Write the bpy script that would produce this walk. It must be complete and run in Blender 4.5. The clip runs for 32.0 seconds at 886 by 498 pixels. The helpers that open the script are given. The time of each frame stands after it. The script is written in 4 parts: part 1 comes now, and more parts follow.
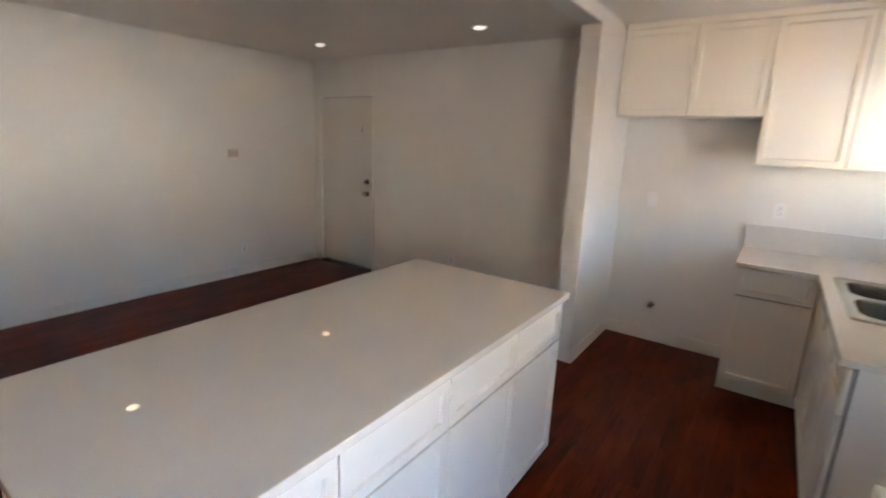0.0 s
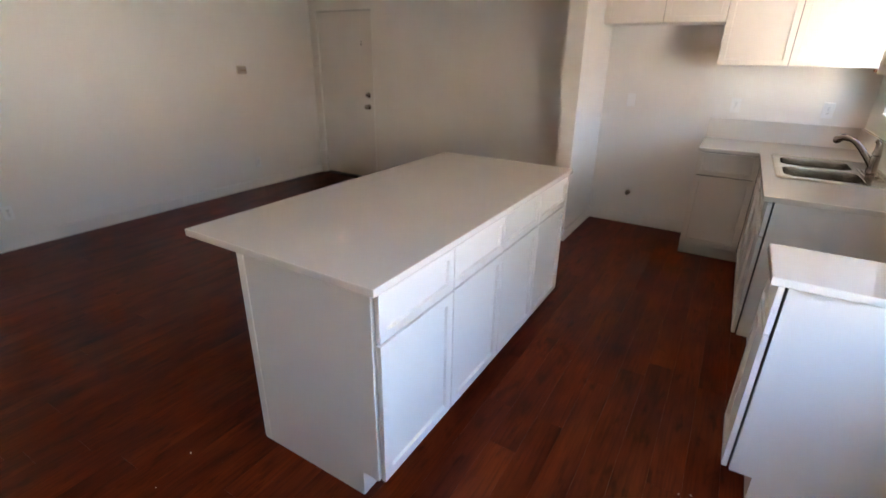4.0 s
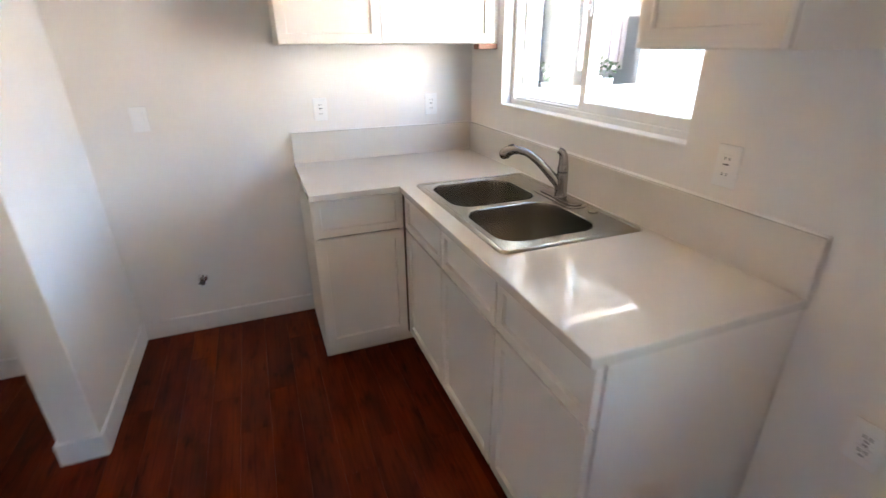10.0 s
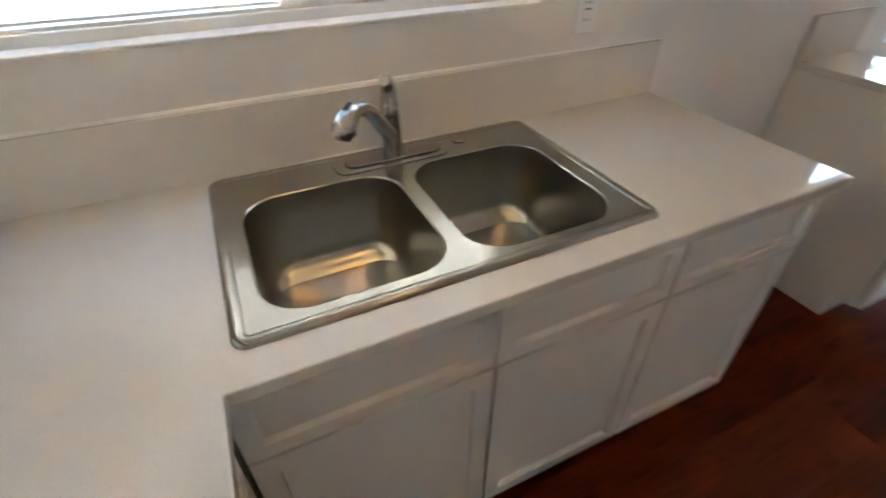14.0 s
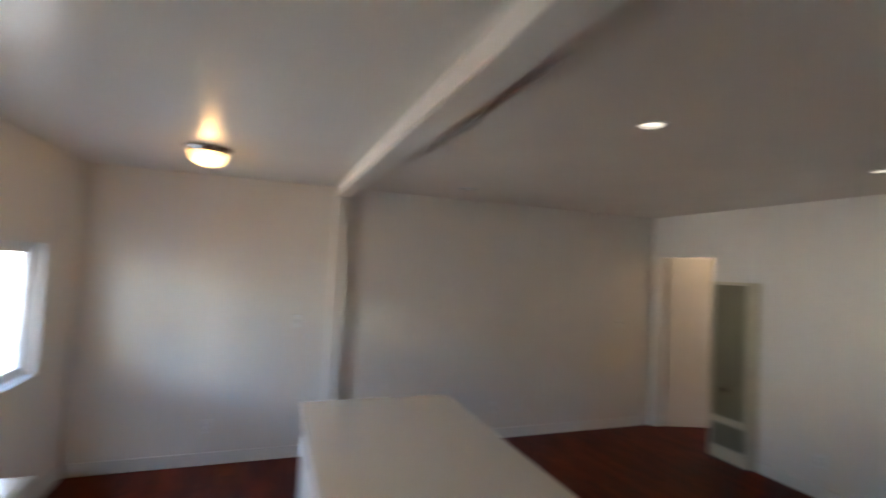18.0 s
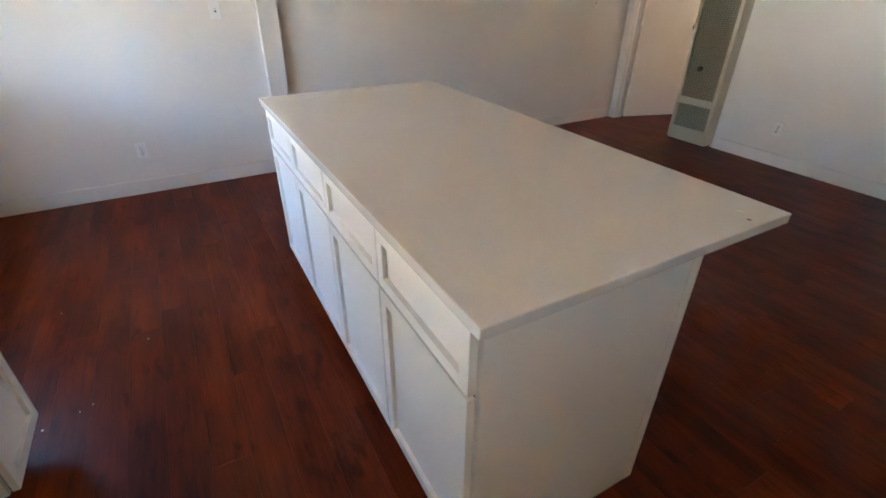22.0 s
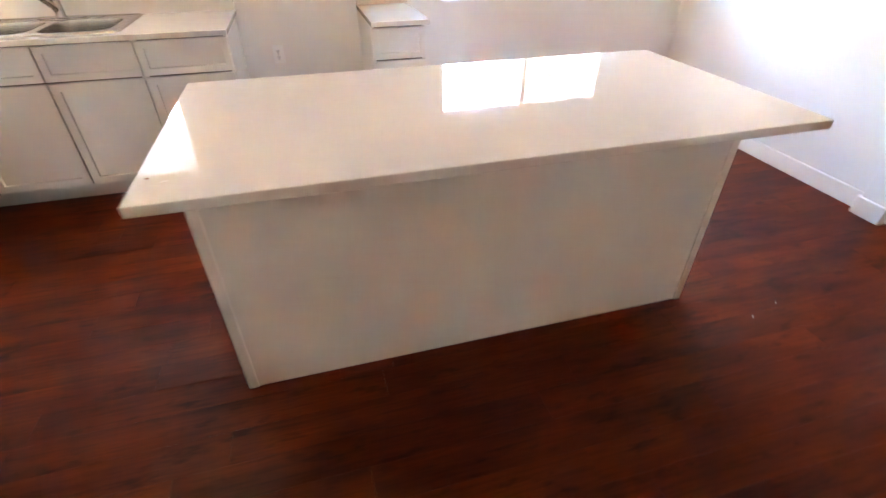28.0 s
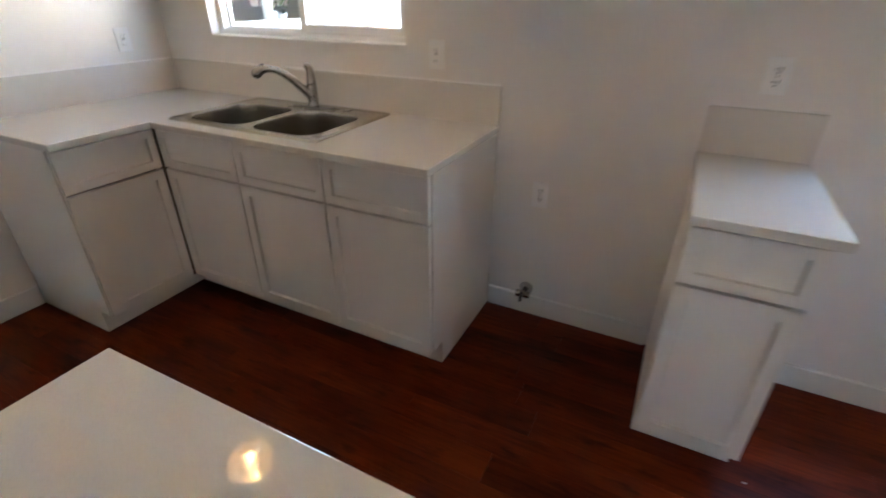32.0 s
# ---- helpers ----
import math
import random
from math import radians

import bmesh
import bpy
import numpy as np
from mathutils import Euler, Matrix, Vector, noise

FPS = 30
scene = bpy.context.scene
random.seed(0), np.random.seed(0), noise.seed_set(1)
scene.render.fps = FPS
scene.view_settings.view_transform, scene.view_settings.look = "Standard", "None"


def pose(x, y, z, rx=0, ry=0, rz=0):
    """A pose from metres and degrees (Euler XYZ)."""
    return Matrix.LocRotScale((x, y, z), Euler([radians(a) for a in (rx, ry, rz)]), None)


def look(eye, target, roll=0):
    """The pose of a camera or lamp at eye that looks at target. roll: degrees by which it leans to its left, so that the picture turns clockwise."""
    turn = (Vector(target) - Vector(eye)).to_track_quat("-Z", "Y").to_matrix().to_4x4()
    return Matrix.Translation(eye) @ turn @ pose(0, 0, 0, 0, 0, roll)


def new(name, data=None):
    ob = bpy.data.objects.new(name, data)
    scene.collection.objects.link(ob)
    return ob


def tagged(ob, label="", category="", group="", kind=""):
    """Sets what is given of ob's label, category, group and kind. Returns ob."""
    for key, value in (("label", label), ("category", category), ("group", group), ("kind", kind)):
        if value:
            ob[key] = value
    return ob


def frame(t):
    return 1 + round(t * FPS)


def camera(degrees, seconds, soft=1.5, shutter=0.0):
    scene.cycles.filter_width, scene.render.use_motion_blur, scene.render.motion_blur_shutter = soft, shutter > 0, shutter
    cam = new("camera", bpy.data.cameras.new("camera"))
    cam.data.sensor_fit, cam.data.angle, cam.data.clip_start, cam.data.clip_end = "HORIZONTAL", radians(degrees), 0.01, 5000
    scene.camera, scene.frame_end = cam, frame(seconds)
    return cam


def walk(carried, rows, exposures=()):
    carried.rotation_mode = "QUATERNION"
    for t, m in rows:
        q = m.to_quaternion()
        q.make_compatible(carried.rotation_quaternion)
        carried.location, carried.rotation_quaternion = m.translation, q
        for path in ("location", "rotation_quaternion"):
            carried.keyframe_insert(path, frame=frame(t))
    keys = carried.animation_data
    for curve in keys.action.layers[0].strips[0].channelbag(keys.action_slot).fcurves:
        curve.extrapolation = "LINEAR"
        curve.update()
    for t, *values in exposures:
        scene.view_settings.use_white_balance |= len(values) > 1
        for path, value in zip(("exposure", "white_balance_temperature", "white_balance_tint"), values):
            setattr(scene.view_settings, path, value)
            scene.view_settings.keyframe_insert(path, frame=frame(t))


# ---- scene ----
cam = camera(86.9, 32.0, soft=1.5, shutter=0.65)
PATH = [
    (0, (-0.931, -4.051, 1.591), (-2.048, -2.457, 1.132), 2.3),
    (0.5, (-0.783, -4.311, 1.658), (-1.77, -2.6, 1.34), 1.4),
    (1, (-0.678, -4.524, 1.674), (-1.567, -2.75, 1.42), 1.5),
    (1.5, (-0.582, -4.615, 1.666), (-1.469, -2.84, 1.413), 1),
    (2, (-0.498, -4.678, 1.665), (-1.486, -2.958, 1.414), 1.5),
    (2.5, (-0.456, -4.719, 1.638), (-1.58, -3.1, 1.296), 1.4),
    (4.5, (-1.022, -4.826, 1.523), (-1.807, -3.202, 0.659), 3.3),
    (5, (-1.135, -4.64, 1.532), (-1.557, -2.884, 0.674), 1.3),
    (5.5, (-1.224, -4.679, 1.604), (-1.452, -2.797, 0.966), 1.6),
    (6, (-1.29, -4.785, 1.634), (-1.4, -2.832, 1.218), 1),
    (6.5, (-1.33, -4.78, 1.648), (-1.386, -2.802, 1.354), 0.9),
    (7, (-1.315, -4.575, 1.64), (-1.428, -2.591, 1.413), 0.8),
    (7.5, (-1.3, -4.328, 1.604), (-1.397, -2.365, 1.233), 0.7),
    (8, (-1.323, -4.016, 1.538), (-1.173, -2.123, 0.909), -0.5),
    (8.5, (-1.302, -3.695, 1.491), (-1.004, -1.866, 0.738), -0.4),
    (9, (-1.271, -3.366, 1.493), (-0.908, -1.588, 0.652), -0.1),
    (9.5, (-1.258, -3.007, 1.493), (-0.723, -1.249, 0.703), -0.3),
    (10, (-1.215, -2.656, 1.495), (-0.554, -0.945, 0.697), -0.5),
    (10.5, (-1.123, -2.304, 1.482), (-0.418, -0.659, 0.591), -2),
    (11, (-1.076, -2.033, 1.46), (-0.257, -0.441, 0.569), -1.2),
    (11.5, (-1.062, -1.723, 1.461), (-0.143, -0.201, 0.545), -2.3),
    (12, (-0.997, -1.389, 1.43), (-0.037, 0.031, 0.398), -2.7),
    (12.5, (-0.924, -1.151, 1.393), (0.215, -0.064, 0.16), -1.6),
    (13, (-0.886, -0.968, 1.404), (0.534, -0.63, 0.037), -3.8),
    (13.5, (-0.982, -0.849, 1.422), (0.569, -1.177, 0.202), -1.1),
    (14, (-1.119, -0.776, 1.446), (0.316, -1.446, 0.225), -0.4),
    (14.2, (-1.139, -0.773, 1.452), (0.247, -1.583, 0.259), -0.2),
    (14.5, (-1.146, -0.839, 1.452), (0.042, -1.984, 0.32), -0),
    (15, (-1.177, -0.814, 1.459), (-0.768, -2.47, 0.414), 0.4),
    (15.5, (-1.217, -0.817, 1.556), (-1.118, -2.692, 0.867), 2.2),
    (17.5, (-1.256, -0.892, 1.748), (-1.407, -2.885, 1.826), 1.6),
    (18, (-1.435, -1.01, 1.747), (-2.117, -2.889, 1.822), 2.6),
    (18.5, (-1.522, -1.077, 1.748), (-2.858, -2.562, 1.839), 2.8),
    (19, (-1.481, -1.095, 1.713), (-3.135, -2.218, 1.775), 0.7),
    (19.5, (-1.39, -1.132, 1.694), (-3.192, -2.001, 1.681), 0.21),
    (20, (-1.337, -1.208, 1.625), (-2.99, -2.321, 1.448), 0.4),
    (20.5, (-1.294, -1.265, 1.534), (-2.486, -2.787, 1.02), 1.6),
    (21, (-1.263, -1.263, 1.48), (-2.141, -2.892, 0.72), 0.6),
    (21.4, (-1.255, -1.347, 1.442), (-2.108, -2.935, 0.575), 0.5),
    (22, (-1.291, -1.509, 1.412), (-2.137, -3.015, 0.404), 0.4),
    (22.5, (-1.491, -1.596, 1.429), (-2.035, -3.237, 0.424), -0.2),
    (23, (-1.713, -1.651, 1.457), (-1.894, -3.351, 0.419), -0.2),
    (23.5, (-1.985, -1.748, 1.413), (-1.836, -3.424, 0.331), 1.3),
    (24, (-2.217, -1.843, 1.404), (-1.753, -3.43, 0.279), 2),
    (24.5, (-2.557, -1.904, 1.402), (-1.674, -3.313, 0.291), 3.6),
    (25, (-2.884, -1.807, 1.413), (-1.703, -3.145, 0.509), 1.1),
    (25.2, (-3.03, -1.741, 1.45), (-1.761, -3.015, 0.575), 1.7),
    (25.5, (-3.204, -1.674, 1.488), (-1.87, -2.923, 0.673), 2.24),
    (26, (-3.456, -1.639, 1.493), (-2.037, -2.786, 0.674), 1.6),
    (26.5, (-3.603, -1.666, 1.462), (-2.213, -2.695, 0.458), 0.4),
    (28.5, (-3.511, -2.785, 1.406), (-1.895, -3.015, 0.25), -0.53),
    (29, (-3.49, -3.152, 1.411), (-1.823, -3.146, 0.306), -0.8),
    (29.5, (-3.402, -3.403, 1.501), (-1.651, -3.017, 0.615), 2.6),
    (30, (-3.153, -3.386, 1.529), (-1.361, -2.778, 0.882), 1.4),
    (30.2, (-3.01, -3.338, 1.548), (-1.221, -2.695, 0.924), 1),
    (30.5, (-2.787, -3.281, 1.546), (-1.017, -2.574, 0.938), 1.3),
    (31, (-2.393, -3.138, 1.538), (-0.698, -2.298, 0.886), 0.5),
    (31.5, (-2.091, -2.95, 1.486), (-0.43, -2.204, 0.659), -0.6),
    (32, (-1.915, -2.726, 1.405), (-0.342, -1.942, 0.449), 0.3),
]
walk(cam, [(t, look(eye, target, roll)) for t, eye, target, roll in PATH],
     exposures=[
         (0, 5.78, 6700, 10), (1, 5.82, 6650, 10), (2.5, 5.56, 6650, 10), (5, 5.99, 6900, 14), (6, 6.05, 6950, 13),
         (7.5, 5.55, 6950, 13), (8, 5.59, 6950, 12), (9, 5.97, 6550, 12), (9.7, 6.26, 6250, 10), (11, 6.27, 6200, 10),
         (12, 6.06, 5900, 9), (12.6, 5.94, 6000, 7), (13.2, 5.94, 6100, 6), (14, 5.87, 6350, 6), (15, 6.18, 6600, 11),
         (15.5, 6.42, 6600, 11), (17.5, 5.29, 6600, 8), (18.2, 5.17, 6600, 9), (19.5, 5.67, 6900, 14), (20.2, 6.06, 6850, 14),
         (21, 6.05, 6550, 8), (22.5, 5.95, 6600, 8), (23.5, 6.05, 6850, 10), (25, 6.12, 6500, 10), (26.5, 6.16, 6400, 9),
         (28.5, 7.37, 6650, 16), (29.3, 7.36, 6500, 16), (30.2, 6.23, 6300, 12), (31, 5.41, 6500, 9), (32, 5.78, 6450, 9),
     ])

# ---- light ----
world = bpy.data.worlds.new("sky")
scene.world = world
world.use_nodes = True
wn = world.node_tree.nodes
wl = world.node_tree.links
sky = wn.new("ShaderNodeTexSky")
sky.sky_type = "NISHITA"
sky.sun_disc = False
sky.sun_elevation = radians(52)
sky.sun_rotation = radians(259)
sky.air_density, sky.dust_density = 1.0, 1.0
wn["Background"].inputs["Strength"].default_value = 0.115
wl.new(sky.outputs[0], wn["Background"].inputs["Color"])

sun = new("sun", bpy.data.lights.new("sun", "SUN"))
sun.data.energy, sun.data.angle, sun.data.color = 4.2, radians(0.5), (1.0, 0.96, 0.9)
sun.matrix_world = look((-10, -2, 13), (0, 0, 0))

CEIL = 2.438


# ---- materials ----
def material(name, rough=0.5, metal=0.0, color=(0.8, 0.8, 0.8), spec=0.5, coat=0.0):
    m = bpy.data.materials.new(name)
    m.use_nodes = True
    b = m.node_tree.nodes["Principled BSDF"]
    b.inputs["Base Color"].default_value = (*color, 1)
    b.inputs["Roughness"].default_value = rough
    b.inputs["Metallic"].default_value = metal
    b.inputs["Specular IOR Level"].default_value = spec
    b.inputs["Coat Weight"].default_value = coat
    return m, m.node_tree.nodes, m.node_tree.links, b


def ramp(nodes, stops):
    r = nodes.new("ShaderNodeValToRGB")
    r.color_ramp.elements[0].position, r.color_ramp.elements[0].color = stops[0][0], (*stops[0][1], 1)
    r.color_ramp.elements[1].position, r.color_ramp.elements[1].color = stops[-1][0], (*stops[-1][1], 1)
    for p, c in stops[1:-1]:
        r.color_ramp.elements.new(p).color = (*c, 1)
    return r


def noise_node(nodes, links, scale, detail=3.0, stretch=None, rough=0.5, source=None):
    n = nodes.new("ShaderNodeTexNoise")
    n.inputs["Scale"].default_value = scale
    n.inputs["Detail"].default_value = detail
    n.inputs["Roughness"].default_value = rough
    g = source
    if g is None:
        g = nodes.new("ShaderNodeNewGeometry").outputs["Position"]
    if stretch:
        mp = nodes.new("ShaderNodeMapping")
        mp.inputs["Scale"].default_value = stretch
        links.new(g, mp.inputs["Vector"])
        g = mp.outputs["Vector"]
    links.new(g, n.inputs["Vector"])
    return n


def bump(nodes, links, b, height, strength, distance):
    n = nodes.new("ShaderNodeBump")
    n.inputs["Strength"].default_value = strength
    n.inputs["Distance"].default_value = distance
    links.new(height, n.inputs["Height"])
    links.new(n.outputs["Normal"], b.inputs["Normal"])


def paint(name, color, rough, relief=0.25, grain=260.0, vary=0.035, spec=0.5):
    """Painted surface: faint roller texture and slow patches of tone and gloss."""
    m, n, l, b = material(name, rough, color=color, spec=spec)
    slow = noise_node(n, l, 1.3, 4.0)
    dark = tuple(c * (1 - vary) for c in color)
    lite = tuple(min(1, c * (1 + vary * 0.6)) for c in color)
    r = ramp(n, [(0.3, dark), (0.7, lite)])
    l.new(slow.outputs["Fac"], r.inputs["Fac"])
    l.new(r.outputs["Color"], b.inputs["Base Color"])
    gl = n.new("ShaderNodeMapRange")
    gl.inputs["To Min"].default_value, gl.inputs["To Max"].default_value = rough * 0.88, rough * 1.12
    mid = noise_node(n, l, 7.0, 3.0)
    l.new(mid.outputs["Fac"], gl.inputs["Value"])
    l.new(gl.outputs["Result"], b.inputs["Roughness"])
    fine = noise_node(n, l, grain, 3.0)
    bump(n, l, b, fine.outputs["Fac"], relief, 0.002)
    return m


WALL = paint("wall_paint", (0.84, 0.808, 0.758), 0.37, 0.22, 210, spec=0.4)
CEILING = paint("ceiling_paint", (0.82, 0.79, 0.74), 0.33, 0.16, 120, spec=0.58)
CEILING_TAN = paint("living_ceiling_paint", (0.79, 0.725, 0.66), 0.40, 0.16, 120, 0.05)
TRIM = paint("trim_gloss_paint", (0.87, 0.85, 0.81), 0.33, 0.06, 120, 0.02)
CABINET = paint("cabinet_lacquer", (0.82, 0.775, 0.70), 0.36, 0.05, 90, 0.02, spec=0.22)
# raw edge tone, darkened so gaps between fronts carry their shade in colour
INSIDE = paint("raw_edge_and_shade", (0.12, 0.085, 0.05), 0.6, 0.1, 160, 0.05)
DOORPAINT = paint("door_paint", (0.80, 0.765, 0.715), 0.35, 0.10, 120, 0.03)
PLASTIC = paint("white_plastic", (0.91, 0.905, 0.885), 0.22, 0.02, 100, 0.01)
VINYL = paint("white_vinyl", (0.86, 0.86, 0.84), 0.33, 0.02, 100, 0.015)
OLIVE = paint("olive_enamel", (0.43, 0.395, 0.27), 0.4, 0.05, 120, 0.08)
BEIGE = paint("beige_enamel", (0.66, 0.61, 0.46), 0.35, 0.05, 120, 0.05)
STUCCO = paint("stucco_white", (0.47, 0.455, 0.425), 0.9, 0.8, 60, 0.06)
CREAM = paint("cream_stucco", (0.76, 0.69, 0.58), 0.9, 0.8, 60, 0.06)
CONCRETE = paint("concrete", (0.215, 0.21, 0.20), 0.9, 0.6, 40, 0.14)
ROOFING = paint("roof_shingle", (0.20, 0.16, 0.13), 0.9, 0.8, 30, 0.2)
FENCEWOOD = paint("fence_wood", (0.38, 0.22, 0.12), 0.8, 0.5, 60, 0.2)
ORANGE = paint("orange_plastic", (0.62, 0.30, 0.08), 0.5, 0.1, 80, 0.15)
RED = paint("red_plastic", (0.50, 0.10, 0.07), 0.5, 0.1, 80, 0.15)
BARK = paint("bark", (0.14, 0.10, 0.07), 0.9, 0.9, 40, 0.2)
TAN = paint("tan_plastic", (0.50, 0.42, 0.34), 0.4, 0.05, 120, 0.04)
CURTAIN = paint("curtain_cloth", (0.55, 0.43, 0.41), 0.9, 0.3, 200, 0.08)
BROWNWOOD = paint("raw_wood", (0.26, 0.12, 0.06), 0.6, 0.3, 90, 0.2)
DARKMETAL = material("dark_metal", 0.45, 0.9, (0.08, 0.075, 0.07))[0]
BLACK = material("dark_slot", 0.6, 0.0, (0.02, 0.02, 0.02))[0]
REDDOT = material("red_enamel", 0.3, 0.0, (0.45, 0.02, 0.02))[0]
DARKFELT = material("dark_heater_core", 0.7, 0.2, (0.24, 0.22, 0.145))[0]
ALUMINIUM = material("threshold_aluminium", 0.38, 1.0, (0.50, 0.48, 0.45))[0]


def quartz():
    m, n, l, b = material("quartz", 0.10, color=(0.72, 0.68, 0.62), spec=0.55)
    a = noise_node(n, l, 420.0, 2.0)
    c = noise_node(n, l, 2.2, 4.0)
    r1 = ramp(n, [(0.30, (0.725, 0.676, 0.60)), (0.45, (0.755, 0.71, 0.635)), (0.62, (0.765, 0.72, 0.645)), (0.72, (0.785, 0.742, 0.675))])
    l.new(a.outputs["Fac"], r1.inputs["Fac"])
    r2 = ramp(n, [(0.3, (0.975, 0.97, 0.965)), (0.7, (1.0, 1.0, 1.0))])
    l.new(c.outputs["Fac"], r2.inputs["Fac"])
    mx = n.new("ShaderNodeMix")
    mx.data_type, mx.blend_type = "RGBA", "MULTIPLY"
    mx.inputs["Factor"].default_value = 1.0
    l.new(r1.outputs["Color"], mx.inputs["A"])
    l.new(r2.outputs["Color"], mx.inputs["B"])
    l.new(mx.outputs["Result"], b.inputs["Base Color"])
    s = noise_node(n, l, 5.0, 5.0)
    mr = n.new("ShaderNodeMapRange")
    mr.inputs["To Min"].default_value, mr.inputs["To Max"].default_value = 0.012, 0.030
    l.new(s.outputs["Fac"], mr.inputs["Value"])
    l.new(mr.outputs["Result"], b.inputs["Roughness"])
    return m


QUARTZ = quartz()


def laminate():
    """Mahogany laminate; grain runs along y and differs from plank to plank."""
    m, n, l, b = material("mahogany_laminate", 0.25, color=(0.1, 0.03, 0.015), spec=0.11)
    g = n.new("ShaderNodeNewGeometry")
    o = n.new("ShaderNodeObjectInfo")
    sc = n.new("ShaderNodeVectorMath")
    sc.operation = "SCALE"
    sc.inputs[0].default_value = (13.0, 29.0, 7.0)
    l.new(o.outputs["Random"], sc.inputs["Scale"])
    ad = n.new("ShaderNodeVectorMath")
    l.new(g.outputs["Position"], ad.inputs[0])
    l.new(sc.outputs["Vector"], ad.inputs[1])
    src = ad.outputs["Vector"]
    band = noise_node(n, l, 5.0, 4.0, (1.5, 0.42, 1.0), 0.55, src)
    r1 = ramp(n, [(0.28, (0.053, 0.0069, 0.0021)), (0.46, (0.100, 0.0133, 0.0033)), (0.60, (0.142, 0.0204, 0.0044)), (0.76, (0.190, 0.0312, 0.0062))])
    l.new(band.outputs["Fac"], r1.inputs["Fac"])
    fine = noise_node(n, l, 60.0, 4.0, (1.6, 0.07, 1.0), 0.6, src)
    r2 = ramp(n, [(0.30, (0.66, 0.63, 0.61)), (0.46, (0.92, 0.90, 0.89)), (0.60, (1.06, 1.06, 1.06))])
    l.new(fine.outputs["Fac"], r2.inputs["Fac"])
    knot = noise_node(n, l, 11.0, 3.0, (1.7, 0.55, 1.0), 0.6, src)
    r3 = ramp(n, [(0.29, (0.50, 0.47, 0.46)), (0.43, (1.0, 1.0, 1.0))])
    l.new(knot.outputs["Fac"], r3.inputs["Fac"])
    mx = n.new("ShaderNodeMix")
    mx.data_type, mx.blend_type = "RGBA", "MULTIPLY"
    mx.inputs["Factor"].default_value = 1.0
    l.new(r1.outputs["Color"], mx.inputs["A"])
    l.new(r2.outputs["Color"], mx.inputs["B"])
    mk = n.new("ShaderNodeMix")
    mk.data_type, mk.blend_type = "RGBA", "MULTIPLY"
    mk.inputs["Factor"].default_value = 1.0
    l.new(mx.outputs["Result"], mk.inputs["A"])
    l.new(r3.outputs["Color"], mk.inputs["B"])
    mx = mk
    tone = n.new("ShaderNodeMapRange")
    tone.inputs["To Min"].default_value, tone.inputs["To Max"].default_value = 0.90, 1.10
    l.new(o.outputs["Random"], tone.inputs["Value"])
    hsv = n.new("ShaderNodeHueSaturation")
    l.new(tone.outputs["Result"], hsv.inputs["Value"])
    l.new(mx.outputs["Result"], hsv.inputs["Color"])
    l.new(hsv.outputs["Color"], b.inputs["Base Color"])
    dust = noise_node(n, l, 3.0, 6.0)
    mr = n.new("ShaderNodeMapRange")
    mr.inputs["To Min"].default_value, mr.inputs["To Max"].default_value = 0.30, 0.40
    l.new(dust.outputs["Fac"], mr.inputs["Value"])
    l.new(mr.outputs["Result"], b.inputs["Roughness"])
    bump(n, l, b, fine.outputs["Fac"], 0.12, 0.001)
    return m


LAMINATE = laminate()


def brushed(name, color, rough, stretch, low=0.75, high=1.3):
    m, n, l, b = material(name, rough, 1.0, color)
    f = noise_node(n, l, 160.0, 2.0, stretch, 0.5)
    mr = n.new("ShaderNodeMapRange")
    mr.inputs["To Min"].default_value, mr.inputs["To Max"].default_value = rough * low, rough * high
    l.new(f.outputs["Fac"], mr.inputs["Value"])
    l.new(mr.outputs["Result"], b.inputs["Roughness"])
    bump(n, l, b, f.outputs["Fac"], 0.01, 0.0004)
    return m


STEEL = brushed("stainless_steel", (0.44, 0.415, 0.355), 0.24, (6.0, 0.25, 6.0), 0.94, 1.06)
BRONZE = brushed("satin_bronze_nickel", (0.56, 0.50, 0.43), 0.20, (3.0, 3.0, 3.0))
NICKEL = brushed("brushed_nickel", (0.37, 0.345, 0.315), 0.20, (3.0, 3.0, 3.0))
CHROME = material("chrome", 0.12, 1.0, (0.72, 0.71, 0.69))[0]


def glass():
    m, n, l, b = material("window_glass", 0.0, color=(1, 1, 1))
    b.inputs["Transmission Weight"].default_value = 1.0
    b.inputs["IOR"].default_value = 1.02
    tr = n.new("ShaderNodeBsdfTransparent")
    gl = n.new("ShaderNodeBsdfGlossy")
    gl.inputs["Roughness"].default_value = 0.02
    lw = n.new("ShaderNodeLayerWeight")
    lw.inputs["Blend"].default_value = 0.5
    pw = n.new("ShaderNodeMath")
    pw.operation = "POWER"
    pw.inputs[1].default_value = 5.0
    l.new(lw.outputs["Facing"], pw.inputs[0])
    fr = n.new("ShaderNodeMath")
    fr.operation = "MULTIPLY_ADD"
    fr.inputs[1].default_value, fr.inputs[2].default_value = 0.5, 0.03
    l.new(pw.outputs["Value"], fr.inputs[0])
    mx = n.new("ShaderNodeMixShader")
    l.new(fr.outputs["Value"], mx.inputs["Fac"])
    l.new(tr.outputs["BSDF"], mx.inputs[1])
    l.new(gl.outputs["BSDF"], mx.inputs[2])
    l.new(mx.outputs["Shader"], n["Material Output"].inputs["Surface"])
    return m


GLASS = glass()


def glow(name, color, strength):
    m, n, l, b = material(name, 0.4, color=(0.9, 0.88, 0.84))
    b.inputs["Emission Color"].default_value = (*color, 1)
    b.inputs["Emission Strength"].default_value = strength
    return m


